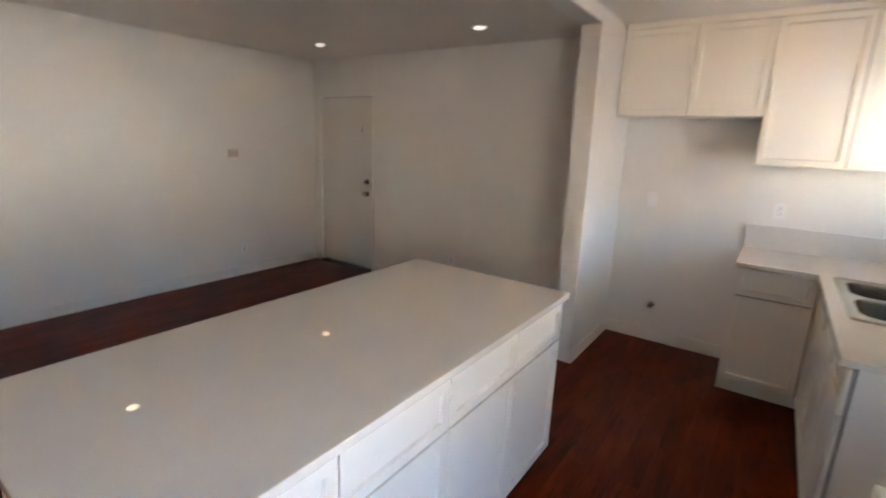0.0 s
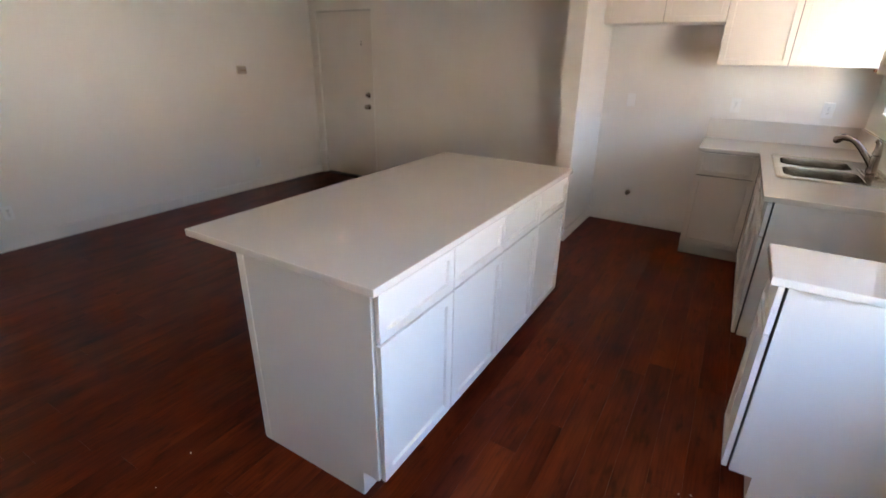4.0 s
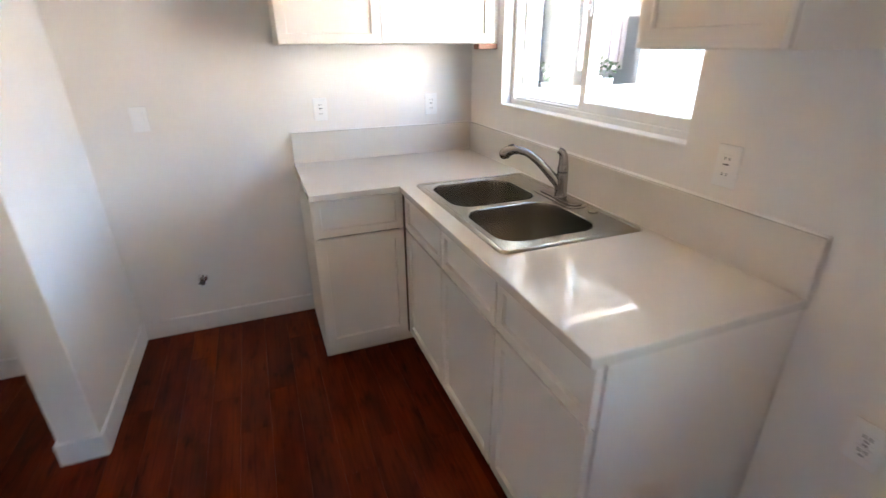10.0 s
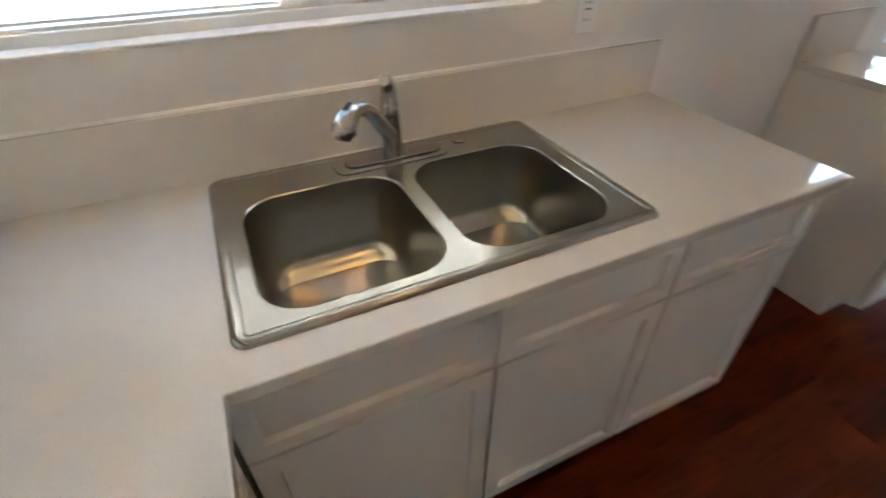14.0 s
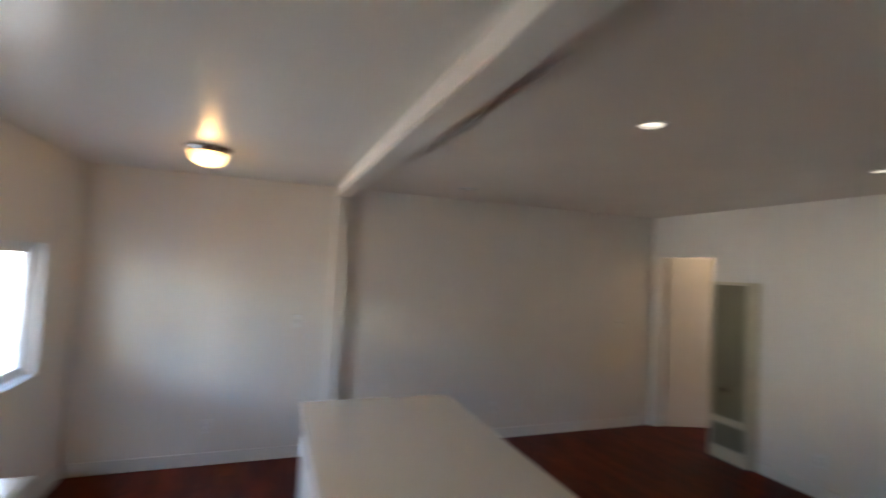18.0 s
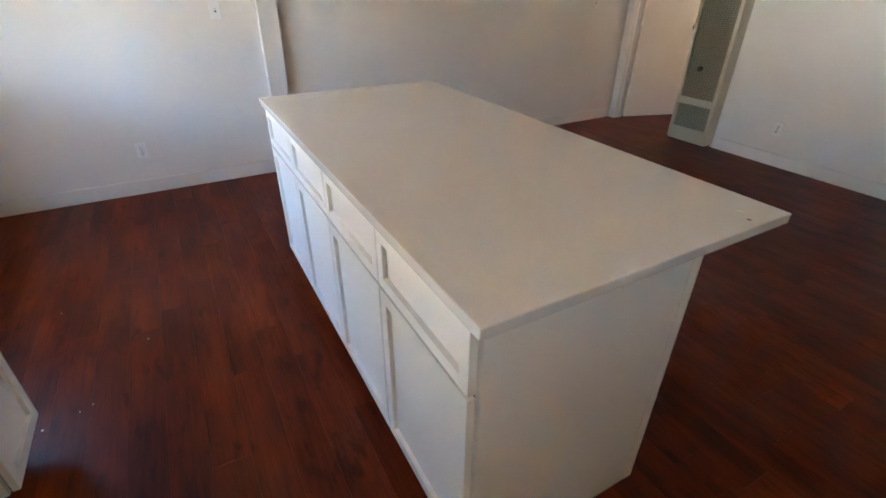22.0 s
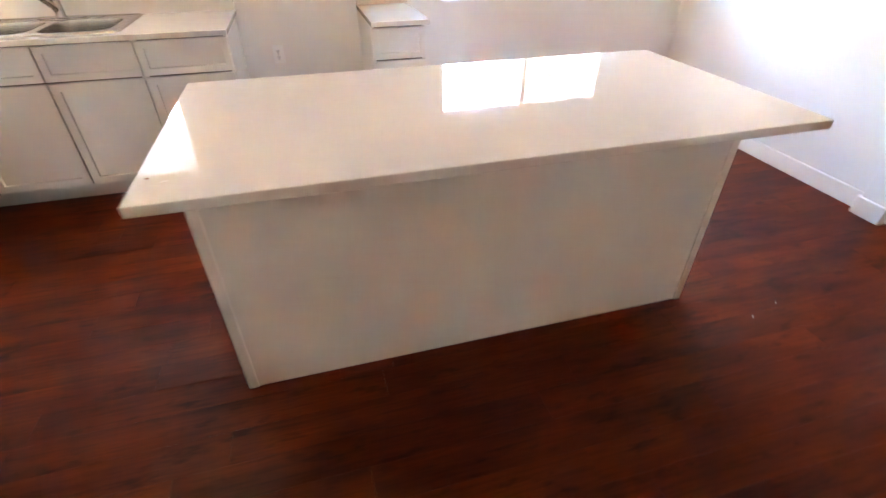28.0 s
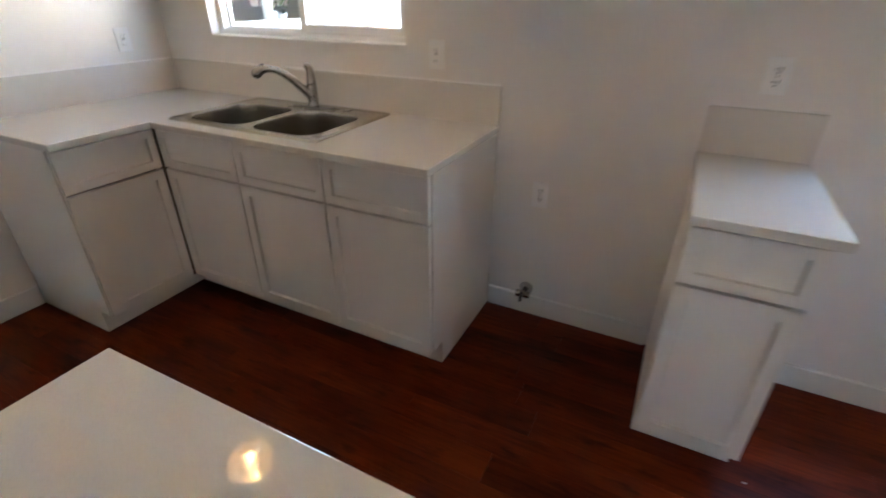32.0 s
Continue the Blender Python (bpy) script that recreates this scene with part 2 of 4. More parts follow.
LED = glow("led_lens", (1.0, 0.86, 0.70), 0.05)
LED_OFF = paint("lens_off", (0.80, 0.79, 0.77), 0.3, 0.02, 100, 0.01)


def dome_glass():
    """Frosted bowl: dimly glowing itself, and letting part of the bulb behind it show."""
    m, n, l, b = material("lamp_glass", 0.3, color=(0.9, 0.86, 0.78))
    b.inputs["Emission Color"].default_value = (1.0, 0.60, 0.26, 1)
    b.inputs["Emission Strength"].default_value = 0.062
    tr = n.new("ShaderNodeBsdfTransparent")
    mx = n.new("ShaderNodeMixShader")
    mx.inputs["Fac"].default_value = 0.30
    l.new(b.outputs["BSDF"], mx.inputs[1])
    l.new(tr.outputs["BSDF"], mx.inputs[2])
    l.new(mx.outputs["Shader"], n["Material Output"].inputs["Surface"])
    return m


DOME = dome_glass()
BULB = glow("bulb_glow", (1.0, 0.56, 0.20), 7.0)


def leaf_paint():
    m, n, l, b = material("foliage", 0.6, color=(0.06, 0.11, 0.03))
    g = n.new("ShaderNodeNewGeometry")
    r = ramp(n, [(0.0, (0.03, 0.055, 0.015)), (1.0, (0.075, 0.115, 0.035))])
    l.new(g.outputs["Random Per Island"], r.inputs["Fac"])
    l.new(r.outputs["Color"], b.inputs["Base Color"])
    return m


LEAF = leaf_paint()


# ---- mesh helpers ----
def part(name, bm, mat, parent=None, label="", smooth=False):
    """Links a bmesh as one mesh object under a thing or a part."""
    me = bpy.data.meshes.new(name)
    bmesh.ops.recalc_face_normals(bm, faces=bm.faces)
    bm.to_mesh(me)
    bm.free()
    me.materials.append(mat)
    if smooth:
        for p in me.polygons:
            p.use_smooth = True
        me.set_sharp_from_angle(angle=radians(35))
    ob = new(name, me)
    ob.parent = parent
    if label:
        ob["label"] = label
    return ob


def empty(name, m, label, category, group=""):
    ob = new(name)
    ob.matrix_world = m
    ob.empty_display_size = 0.1
    return tagged(ob, label, category, group)


def add_box(bm, x0, x1, y0, y1, z0, z1, bevel=0.0, segments=1):
    vs = [bm.verts.new((x, y, z)) for x in (x0, x1) for y in (y0, y1) for z in (z0, z1)]
    fs = [bm.faces.new([vs[i] for i in q]) for q in ((0, 1, 3, 2), (4, 6, 7, 5), (0, 4, 5, 1), (2, 3, 7, 6), (0, 2, 6, 4), (1, 5, 7, 3))]
    if bevel:
        es = list({e for f in fs for e in f.edges})
        bmesh.ops.bevel(bm, geom=es, offset=bevel, segments=segments, affect="EDGES", profile=0.5)
    return bm


def box(x0, x1, y0, y1, z0, z1, bevel=0.0, segments=1):
    return add_box(bmesh.new(), min(x0, x1), max(x0, x1), min(y0, y1), max(y0, y1), min(z0, z1), max(z0, z1), bevel, segments)


def rounded(x0, x1, y0, y1, r, n=6):
    pts = []
    for cx, cy, a in ((x1 - r, y1 - r, 0), (x0 + r, y1 - r, 90), (x0 + r, y0 + r, 180), (x1 - r, y0 + r, 270)):
        for i in range(n + 1):
            t = radians(a + 90 * i / n)
            pts.append((cx + r * math.cos(t), cy + r * math.sin(t)))
    return pts


def slab(outline, holes, depth, bevel=0.0):
    """A flat plate in the xy plane, its top at z = 0, with holes right through it."""
    bm = bmesh.new()
    for loop in (outline, *holes):
        vs = [bm.verts.new((x, y, 0)) for x, y in loop]
        for a, b in zip(vs, vs[1:] + vs[:1]):
            bm.edges.new((a, b))
    bmesh.ops.triangle_fill(bm, edges=bm.edges[:], use_beauty=True, use_dissolve=False)
    if bevel == 0:
        bmesh.ops.dissolve_limit(bm, angle_limit=0.01, verts=[], edges=[e for e in bm.edges if len(e.link_faces) == 2])
    flat = bm.faces[:]
    ret = bmesh.ops.extrude_face_region(bm, geom=flat)
    bmesh.ops.translate(bm, verts=[v for v in ret["geom"] if isinstance(v, bmesh.types.BMVert)], vec=(0, 0, -depth))
    if bevel:
        bm.normal_update()
        edges = [e for e in bm.edges if len(e.link_faces) == 2 and e.calc_face_angle(0) > 1.0]
        bmesh.ops.bevel(bm, geom=edges, offset=bevel, segments=2, affect="EDGES", profile=0.5)
    return bm


def rect(a0, a1, b0, b1):
    return [(a0, b0), (a1, b0), (a1, b1), (a0, b1)]


def lathe(profile, n=28, axis="z"):
    """A turned body from (radius, height) pairs."""
    bm = bmesh.new()
    rings = []
    for r, h in profile:
        if r < 1e-6:
            rings.append([bm.verts.new((0, 0, h))])
        else:
            rings.append([bm.verts.new((r * math.cos(2 * math.pi * i / n), r * math.sin(2 * math.pi * i / n), h)) for i in range(n)])
    for a, b in zip(rings, rings[1:]):
        for i in range(n):
            j = (i + 1) % n
            q = [a[i % len(a)], a[j % len(a)], b[j % len(b)], b[i % len(b)]]
            q = list(dict.fromkeys(q))
            if len(q) > 2:
                bm.faces.new(q)
    if axis == "x":
        bmesh.ops.rotate(bm, verts=bm.verts, matrix=Matrix.Rotation(radians(90), 3, "Y"))
    if axis == "y":
        bmesh.ops.rotate(bm, verts=bm.verts, matrix=Matrix.Rotation(radians(90), 3, "X"))
    return bm


def tube(points, radii, n=14):
    """A round tube along points, with a radius at each."""
    bm = bmesh.new()
    pts = [Vector(p) for p in points]
    rings = []
    side = None
    for i, p in enumerate(pts):
        d = (pts[min(i + 1, len(pts) - 1)] - pts[max(i - 1, 0)]).normalized()
        if side is None:
            side = d.orthogonal().normalized()
        side = (side - d * side.dot(d)).normalized()
        up = d.cross(side)
        rings.append([bm.verts.new(p + radii[i] * (math.cos(2 * math.pi * k / n) * side + math.sin(2 * math.pi * k / n) * up)) for k in range(n)])
    for a, b in zip(rings, rings[1:]):
        for k in range(n):
            bm.faces.new([a[k], a[(k + 1) % n], b[(k + 1) % n], b[k]])
    bm.faces.new(rings[0])
    bm.faces.new(rings[-1])
    return bm


def smooth_line(points, steps=6):
    """A soft curve through the points."""
    p = [Vector(q) for q in points]
    p = [2 * p[0] - p[1], *p, 2 * p[-1] - p[-2]]
    out = []
    for i in range(1, len(p) - 2):
        for s in range(steps):
            t = s / steps
            out.append(0.5 * ((2 * p[i]) + (p[i + 1] - p[i - 1]) * t + (2 * p[i - 1] - 5 * p[i] + 4 * p[i + 1] - p[i + 2]) * t * t + (3 * p[i] - p[i - 1] - 3 * p[i + 1] + p[i + 2]) * t ** 3))
    return [*out, p[-2]]


def shaker(w, h, rail=0.057, t=0.019, sunk=0.0125):
    """A framed front: x 0..w, z 0..h, its face at y = 0 looking to -y."""
    bm = box(0, w, 0, t, 0, h)
    bm.normal_update()
    bm.faces.ensure_lookup_table()
    face = min(bm.faces, key=lambda f: f.calc_center_median().y)
    bmesh.ops.inset_region(bm, faces=[face], thickness=rail, depth=0)
    bmesh.ops.inset_region(bm, faces=[face], thickness=0.004, depth=-sunk)
    edges = [e for e in bm.edges if abs(e.verts[0].co.y) < 1e-6 and abs(e.verts[1].co.y) < 1e-6 and all(min(abs(v.co.x), abs(v.co.x - w), abs(v.co.z), abs(v.co.z - h)) < 1e-6 for v in e.verts)
             and any(abs(f.normal.y) < 0.5 for f in e.link_faces)]
    bmesh.ops.bevel(bm, geom=edges, offset=0.0018, segments=2, affect="EDGES", profile=0.5)
    return bm


# ---- structure ----
def setting(ob, label, category):
    return tagged(ob, label, category, kind="structure")


W1 = (-1.584, -0.377, 1.205, 2.055)
W2 = (-4.862, -3.40, 0.907, 1.785)
T = 0.14


def wall_x(name, x, depth, y0, y1, z1, holes, label):
    """A wall whose face stands at x; depth > 0 runs to +x."""
    bm = slab(rect(y0, y1, -0.05, z1), [rect(*h) for h in holes], abs(depth))
    m = Matrix(((0, 0, 1, 0), (1, 0, 0, 0), (0, 1, 0, 0), (0, 0, 0, 1)))
    bmesh.ops.transform(bm, matrix=m, verts=bm.verts)
    bmesh.ops.translate(bm, verts=bm.verts, vec=(x + max(depth, 0), 0, 0))
    return setting(part(name, bm, WALL), label, "wall")


def wall_y(name, y, depth, x0, x1, z1, holes, label):
    bm = slab(rect(x0, x1, -0.05, z1), [rect(*h) for h in holes], abs(depth))
    m = Matrix(((1, 0, 0, 0), (0, 0, 1, 0), (0, 1, 0, 0), (0, 0, 0, 1)))
    bmesh.ops.transform(bm, matrix=m, verts=bm.verts)
    bmesh.ops.translate(bm, verts=bm.verts, vec=(0, y + max(depth, 0), 0))
    return setting(part(name, bm, WALL), label, "wall")


HX = -5.705
BACK = -5.405
ENTRY = -0.115
TOP = 2.62
wall_x("wall_east", 0, T, BACK - T, T, TOP, [W1, W2], "white painted kitchen wall with two sliding windows")
wall_y("wall_north", 0, T, -2.05, 0, TOP, [], "white painted kitchen wall behind the corner cabinets")
wall_y("wall_entry", ENTRY, T, HX, -2.12, TOP, [(-5.591, -4.716, -0.05, 2.025)], "white painted living room wall with the entry door")
wall_x("wall_west", HX, -0.12, BACK, ENTRY + T, TOP, [(-5.318, -4.585, -0.05, 1.985)], "white painted living room wall with thermostat and heater")
wall_y("wall_south", BACK, -T, -7.6, 0, TOP, [], "white painted wall at the far end of both rooms")
stub = wall_x("partition_stub", -1.975, -0.138, -0.857, 0, CEIL, [], "white painted stub wall between kitchen and living room")
for v in stub.data.vertices:
    v.co.x -= 0.011 * v.co.z  # out of plumb

bm = slab([(-2.092, -5.343), (-1.953, -5.343), (-2.002, -0.857), (-2.138, -0.857)], [], CEIL - 2.345, 0.003)
bmesh.ops.translate(bm, verts=bm.verts, vec=(0, 0, CEIL))
beam = part("ceiling_beam", bm, WALL)
setting(beam, "white painted dropped beam between kitchen and living room", "beam")
pil = part("pilaster", box(-2.067, -1.928, BACK, -5.343, -0.01, CEIL, 0.003), WALL)
for v in pil.data.vertices:
    v.co.x -= 0.0103 * v.co.z
setting(pil, "white painted pilaster carrying the ceiling beam", "pilaster")

ceil_k = part("ceiling_kitchen", box(-2.05, 0, BACK, 0, CEIL, TOP), CEILING)
setting(ceil_k, "white painted satin kitchen ceiling", "ceiling")

LIGHTS = [(-3.004, -0.716), (-4.795, -0.764), (-3.033, -2.683), (-4.839, -2.717), (-3.0, -4.76)]
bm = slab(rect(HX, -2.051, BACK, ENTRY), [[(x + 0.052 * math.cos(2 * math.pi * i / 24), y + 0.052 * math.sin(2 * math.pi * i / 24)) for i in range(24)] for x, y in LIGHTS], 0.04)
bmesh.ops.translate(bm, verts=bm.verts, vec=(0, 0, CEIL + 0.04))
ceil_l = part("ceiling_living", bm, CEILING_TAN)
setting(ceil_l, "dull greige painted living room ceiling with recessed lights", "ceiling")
# roof and plate are unseen, added so sun and sky cannot leak in
roof = part("roof", box(-8.2, 0.45, -6.4, 1.0, TOP + 0.12, TOP + 0.3), ROOFING)
setting(roof, "dark shingle roof over the flat, added unseen to block sun and sky", "roof")
plate = part("ceiling_void", box(HX - 0.12, T, BACK - T, T, TOP + 0.004, TOP + 0.11), CEILING)
setting(plate, "plain plate added above the ceilings to stop light leaks", "roof deck")

# hall behind the inner door
wall_x("wall_hall_west", -7.46, -T, BACK, -3.9, TOP, [], "plain hall wall behind the inner door")
wall_y("wall_hall_north", -4.04, T, -7.46, HX - 0.12, TOP, [], "plain hall wall behind the heater")
setting(part("ceiling_hall", box(-7.46, HX - 0.12, BACK, -4.04, CEIL, CEIL + 0.05), CEILING), "white hall ceiling", "ceiling")


def board_x(x, y0, y1, side):
    """Baseboard on a wall that faces along x."""
    ob = part("baseboard", box(x, x + side * 0.014, y0, y1, 0, 0.105, 0.003), TRIM)
    return setting(ob, "white glossy flat baseboard", "baseboard")


def board_y(y, x0, x1, side):
    ob = part("baseboard", box(x0, x1, y, y + side * 0.014, 0, 0.105, 0.003), TRIM)
    return setting(ob, "white glossy flat baseboard", "baseboard")


board_x(0, -5.396, -3.13, -1)
board_x(0, -2.80, -2.04, -1)
board_y(0, -1.961, -1.054, -1)
board_x(-1.975, -0.857, 0, 1)
board_y(-0.857, -2.127, -1.961, -1)
board_x(-2.113, -0.857, ENTRY - 0.014, -1)
board_y(ENTRY, -4.68, -2.12, -1)
board_x(HX, -4.085, ENTRY, 1)
board_x(HX, -4.575, -4.50, 1)
board_y(BACK, -1.928, 0, 1)
board_x(-1.928, BACK + 0.014, -5.329, 1)
board_y(-5.343, -2.081, -1.928, 1)
board_x(-2.067, BACK + 0.014, -5.343, -1)
board_y(BACK, HX + 0.075, -2.067, 1)


# ---- windows ----
def upright(bm, x):
    """Turns a plate drawn in (y, z) to stand across x, its outer face at x."""
    bmesh.ops.transform(bm, matrix=Matrix(((0, 0, 1, x), (1, 0, 0, 0), (0, 1, 0, 0), (0, 0, 0, 1))), verts=bm.verts)
    return bm


def window(name, opening, mid, label, stool):
    """A slider: a fixed outer pane to the north and an inner sliding sash to the south."""
    y0, y1, z0, z1 = opening
    w = tagged(new(name), label, "window", kind="structure")
    xa, xb = 0.058, 0.128
    f = 0.030
    part("window_frame", upright(slab(rect(y0, y1, z0, z1), [rect(y0 + f, y1 - f, z0 + f, z1 - f)], xb - xa, 0.003), xb), VINYL, w)
    part("track", box(xa + 0.012, xb - 0.012, y0 + f, y1 - f, z0 + f, z0 + f + 0.008, 0.001), VINYL, w)
    for fixed in (True, False):
        a, b = (mid - 0.012, y1 - f + 0.003) if fixed else (y0 + f - 0.003, mid + 0.024)
        x, s, low = (0.102, 0.016, 0.016) if fixed else (0.070, 0.036, 0.040)
        zl, zh = z0 + f - 0.002, z1 - f + 0.002
        sash = part("fixed_frame" if fixed else "sash", upright(slab(rect(a, b, zl, zh), [rect(a + s, b - s, zl + low, zh - s)], 0.024, 0.002), x + 0.024), VINYL, w)
        if not fixed:
            part("gasket", box(x + 0.004, x + 0.016, b - s + 0.0005, b - s + 0.004, zl + low + 0.004, zh - s - 0.004), BLACK, sash, "black rubber gasket")
        pane = part("pane", box(x + 0.010, x + 0.014, a + s - 0.006, b - s + 0.006, zl + low - 0.006, zh - s + 0.006), GLASS, sash, "clear glass pane")
        pane.visible_shadow = False
        if not fixed:
            zm = (z0 + z1) / 2
            latch = part("latch", box(x - 0.010, x + 0.001, b - 0.029, b - 0.009, zm - 0.035, zm + 0.02, 0.003), PLASTIC, sash)
            part("latch_tab", box(x - 0.020, x - 0.009, b - 0.024, b - 0.014, zm - 0.012, zm + 0.006, 0.002), PLASTIC, latch)
    part("window_sill", box(-stool, xa, y0 + 0.001, y1 - 0.001, z0 - 0.001, z0 + 0.007, 0.002), TRIM, w, "white painted sill board")
    return w


window("window_1", W1, -0.965, "white vinyl sliding window above the sink", 0.004)
window("window_2", W2, -4.13, "white vinyl sliding window beside the small counter", 0.004)


# ---- doors ----
door = tagged(new("door_1"), "closed flush white entry door with nickel deadbolt and knob", "door", kind="structure")
part("leaf", box(-5.582, -4.726, ENTRY + 0.016, ENTRY + 0.060, 0.030, 2.012, 0.002), DOORPAINT, door)
part("jamb", box(-5.604, -5.588, ENTRY - 0.004, ENTRY + T, 0.004, 2.03, 0.001), TRIM, door)
part("jamb", box(-4.719, -4.704, ENTRY - 0.004, ENTRY + T, 0.004, 2.03, 0.001), TRIM, door)
part("head_jamb", box(-5.604, -4.704, ENTRY - 0.003, ENTRY + T, 2.021, 2.035, 0.001), TRIM, door)
part("threshold", box(-5.588, -4.719, ENTRY - 0.03, ENTRY + T, 0.001, 0.018, 0.005), DARKMETAL, door, "dark worn metal threshold")
for z, kind in ((1.068, "deadbolt"), (0.93, "knob")):
    prof = [(0, 0.0), (0.032, 0.0), (0.033, 0.006), (0.026, 0.012), (0.012, 0.016), (0.012, 0.03)]
    prof += [(0.026, 0.036), (0.030, 0.05), (0.024, 0.062), (0, 0.066)] if kind == "knob" else [(0.018, 0.034), (0.018, 0.04), (0, 0.042)]
    bm = lathe(prof, 24, "y")
    bmesh.ops.translate(bm, verts=bm.verts, vec=(-4.804, ENTRY + 0.010, z))
    k = part(kind, bm, NICKEL, door, "brushed nickel " + kind, True)
    if kind == "deadbolt":
        part("thumb_turn", box(-4.809, -4.799, ENTRY - 0.044, ENTRY - 0.030, z - 0.016, z + 0.016, 0.002), NICKEL, k)
# black sheet across the opening puts shade into the gaps round the leaf
part("stop", box(-5.588, -4.719, ENTRY + 0.062, ENTRY + 0.076, 0.021, 2.021), BLACK, door, "black sheet behind the leaf, standing for shade in its gaps")
part("peephole", box(-4.891, -4.881, ENTRY + 0.004, ENTRY + 0.011, 1.63, 1.69, 0.002), NICKEL, door, "small tarnished peephole plate")
part("strike_plate", box(-4.716, -4.707, ENTRY - 0.008, ENTRY - 0.003, 1.48, 1.66, 0.001), TRIM, door)
setting(part("entry_backing", box(-5.804, -4.504, ENTRY + T + 0.01, ENTRY + T + 0.04, -0.05, 2.3), STUCCO), "plain panel closing the entry door outside", "wall")

inner = tagged(new("door_2"), "white flush inner door standing ajar into a hall", "door", kind="structure")
inner.matrix_world = pose(HX - 0.115, -5.305, 0.0, 0, 0, 162)
part("leaf", box(0, 0.70, -0.035, 0, 0.012, 1.965, 0.002), DOORPAINT, inner)
bm = lathe([(0, 0), (0.03, 0), (0.03, 0.006), (0.012, 0.012), (0.012, 0.03), (0.026, 0.04), (0.028, 0.055), (0, 0.065)], 20, "y")
bmesh.ops.translate(bm, verts=bm.verts, vec=(0.64, -0.035, 0.95))
part("knob", bm, NICKEL, inner, "brushed nickel knob", True)
for z in (0.30, 1.02, 1.72):
    part("hinge", box(-0.012, 0.004, -0.05, -0.036, z - 0.045, z + 0.045, 0.003), TRIM, inner)
frame2 = tagged(new("door_casing"), "white painted casing of the inner door", "door frame", kind="structure")
part("jamb", box(HX - 0.123, HX + 0.004, -5.332, -5.316, 0.0, 1.99, 0.001), TRIM, frame2)
part("jamb", box(HX - 0.123, HX + 0.003, -4.587, -4.575, 0.0, 1.99, 0.001), TRIM, frame2)
part("head_jamb", box(HX - 0.123, HX + 0.003, -5.316, -4.587, 1.972, 1.992, 0.001), TRIM, frame2)
part("casing", box(HX + 0.0, HX + 0.018, -5.395, -5.318, 0.0, 2.0, 0.004), TRIM, frame2)
part("stop", box(HX - 0.085, HX - 0.05, -5.318, -5.306, 0.0, 1.975, 0.001), TRIM, frame2)


# ---- lamps ----
def dome_light(name, x, y, label, r=0.155):
    lamp = empty(name, pose(x, y, CEIL) @ Matrix.Scale(0.85, 4), label, "ceiling light", "flush dome lights")
    part("canopy", lathe([(0, -0.001), (r * 0.96, -0.001), (r * 1.02, -0.008), (r * 1.03, -0.016), (r * 1.0, -0.022), (r * 0.95, -0.030), (r * 0.90, -0.042), (r * 0.86, -0.046), (r * 0.82, -0.042)], 40), BRONZE, lamp, "brushed nickel rim", True)
    part("shade", lathe([(r * 0.835, -0.036), (r * 0.835, -0.056), (r * 0.79, -0.082), (r * 0.67, -0.110), (r * 0.47, -0.132), (r * 0.22, -0.145), (0, -0.149)], 40), DOME, lamp, "frosted glass bowl glowing warm", True)
    part("bulb", lathe([(0, -0.052), (0.014, -0.054), (0.018, -0.066), (0.028, -0.082), (0.031, -0.095), (0.026, -0.110), (0.014, -0.119), (0, -0.121)], 20), BULB, lamp, "glowing frosted bulb", True)
    part("finial", lathe([(0, -0.145), (0.011, -0.146), (0.012, -0.152), (0.006, -0.157), (0.009, -0.165), (0, -0.172)], 16), NICKEL, lamp, "", True)
    return lamp


dome_light("ceiling_light", -0.998, -1.25, "lit flush dome ceiling light with nickel rim near the sink")
dome_light("ceiling_light", -1.015, -4.31, "lit flush dome ceiling light with nickel rim near the big window")
# hall lamp is out of view, assumed from warmth on the inner door
dome_light("ceiling_light", -6.6, -4.7, "lit flush dome ceiling light assumed in the hall, out of view")

for i, (x, y) in enumerate(LIGHTS):
    lit = i < 4
    d = empty("downlight", pose(x, y, CEIL), "lit round white recessed downlight" if lit else "unlit round white recessed downlight", "downlight", "recessed downlights")
    part("trim_ring", lathe([(0.046, 0.012), (0.048, 0.0), (0.050, -0.005), (0.068, -0.006), (0.072, -0.001), (0.070, 0.0005), (0.053, 0.001), (0.051, 0.02)], 32), PLASTIC, d, "white plastic ring", True)
    part("lens", lathe([(0, 0.004), (0.030, 0.005), (0.047, 0.008), (0.049, 0.014), (0, 0.016)], 32), LED if lit else LED_OFF, d, "glowing frosted lens" if lit else "frosted lens", True)


for x, y in LIGHTS[:4]:
    sp = new("downlight_beam", bpy.data.lights.new("downlight_beam", "AREA"))
    sp.data.shape, sp.data.size = "DISK", 0.095
    sp.data.energy, sp.data.color = 0.0035, (1.0, 0.62, 0.32)
    sp.location = (x, y, CEIL - 0.009)


# extra point light below the hall lamp to brighten the inner door leaf
hall_fill = new("hall_fill_light", bpy.data.lights.new("hall_fill_light", "POINT"))
hall_fill.data.energy, hall_fill.data.color, hall_fill.data.shadow_soft_size = 0.15, (1.0, 0.80, 0.62), 0.1
hall_fill.location = (-6.6, -4.7, CEIL - 0.27)


# ---- cabinets ----
def fronts(parent, x0, w, z_doors=(0.122, 0.691), z_drawer=(0.701, 0.874), gap=0.004):
    for name, (z0, z1), rail in (("drawer_front", z_drawer, 0.048), ("door", z_doors, 0.057)):
        ob = part(name, shaker(w - 2 * gap, z1 - z0, rail), CABINET, parent)
        ob.location = (x0 + gap, -0.028, z0)


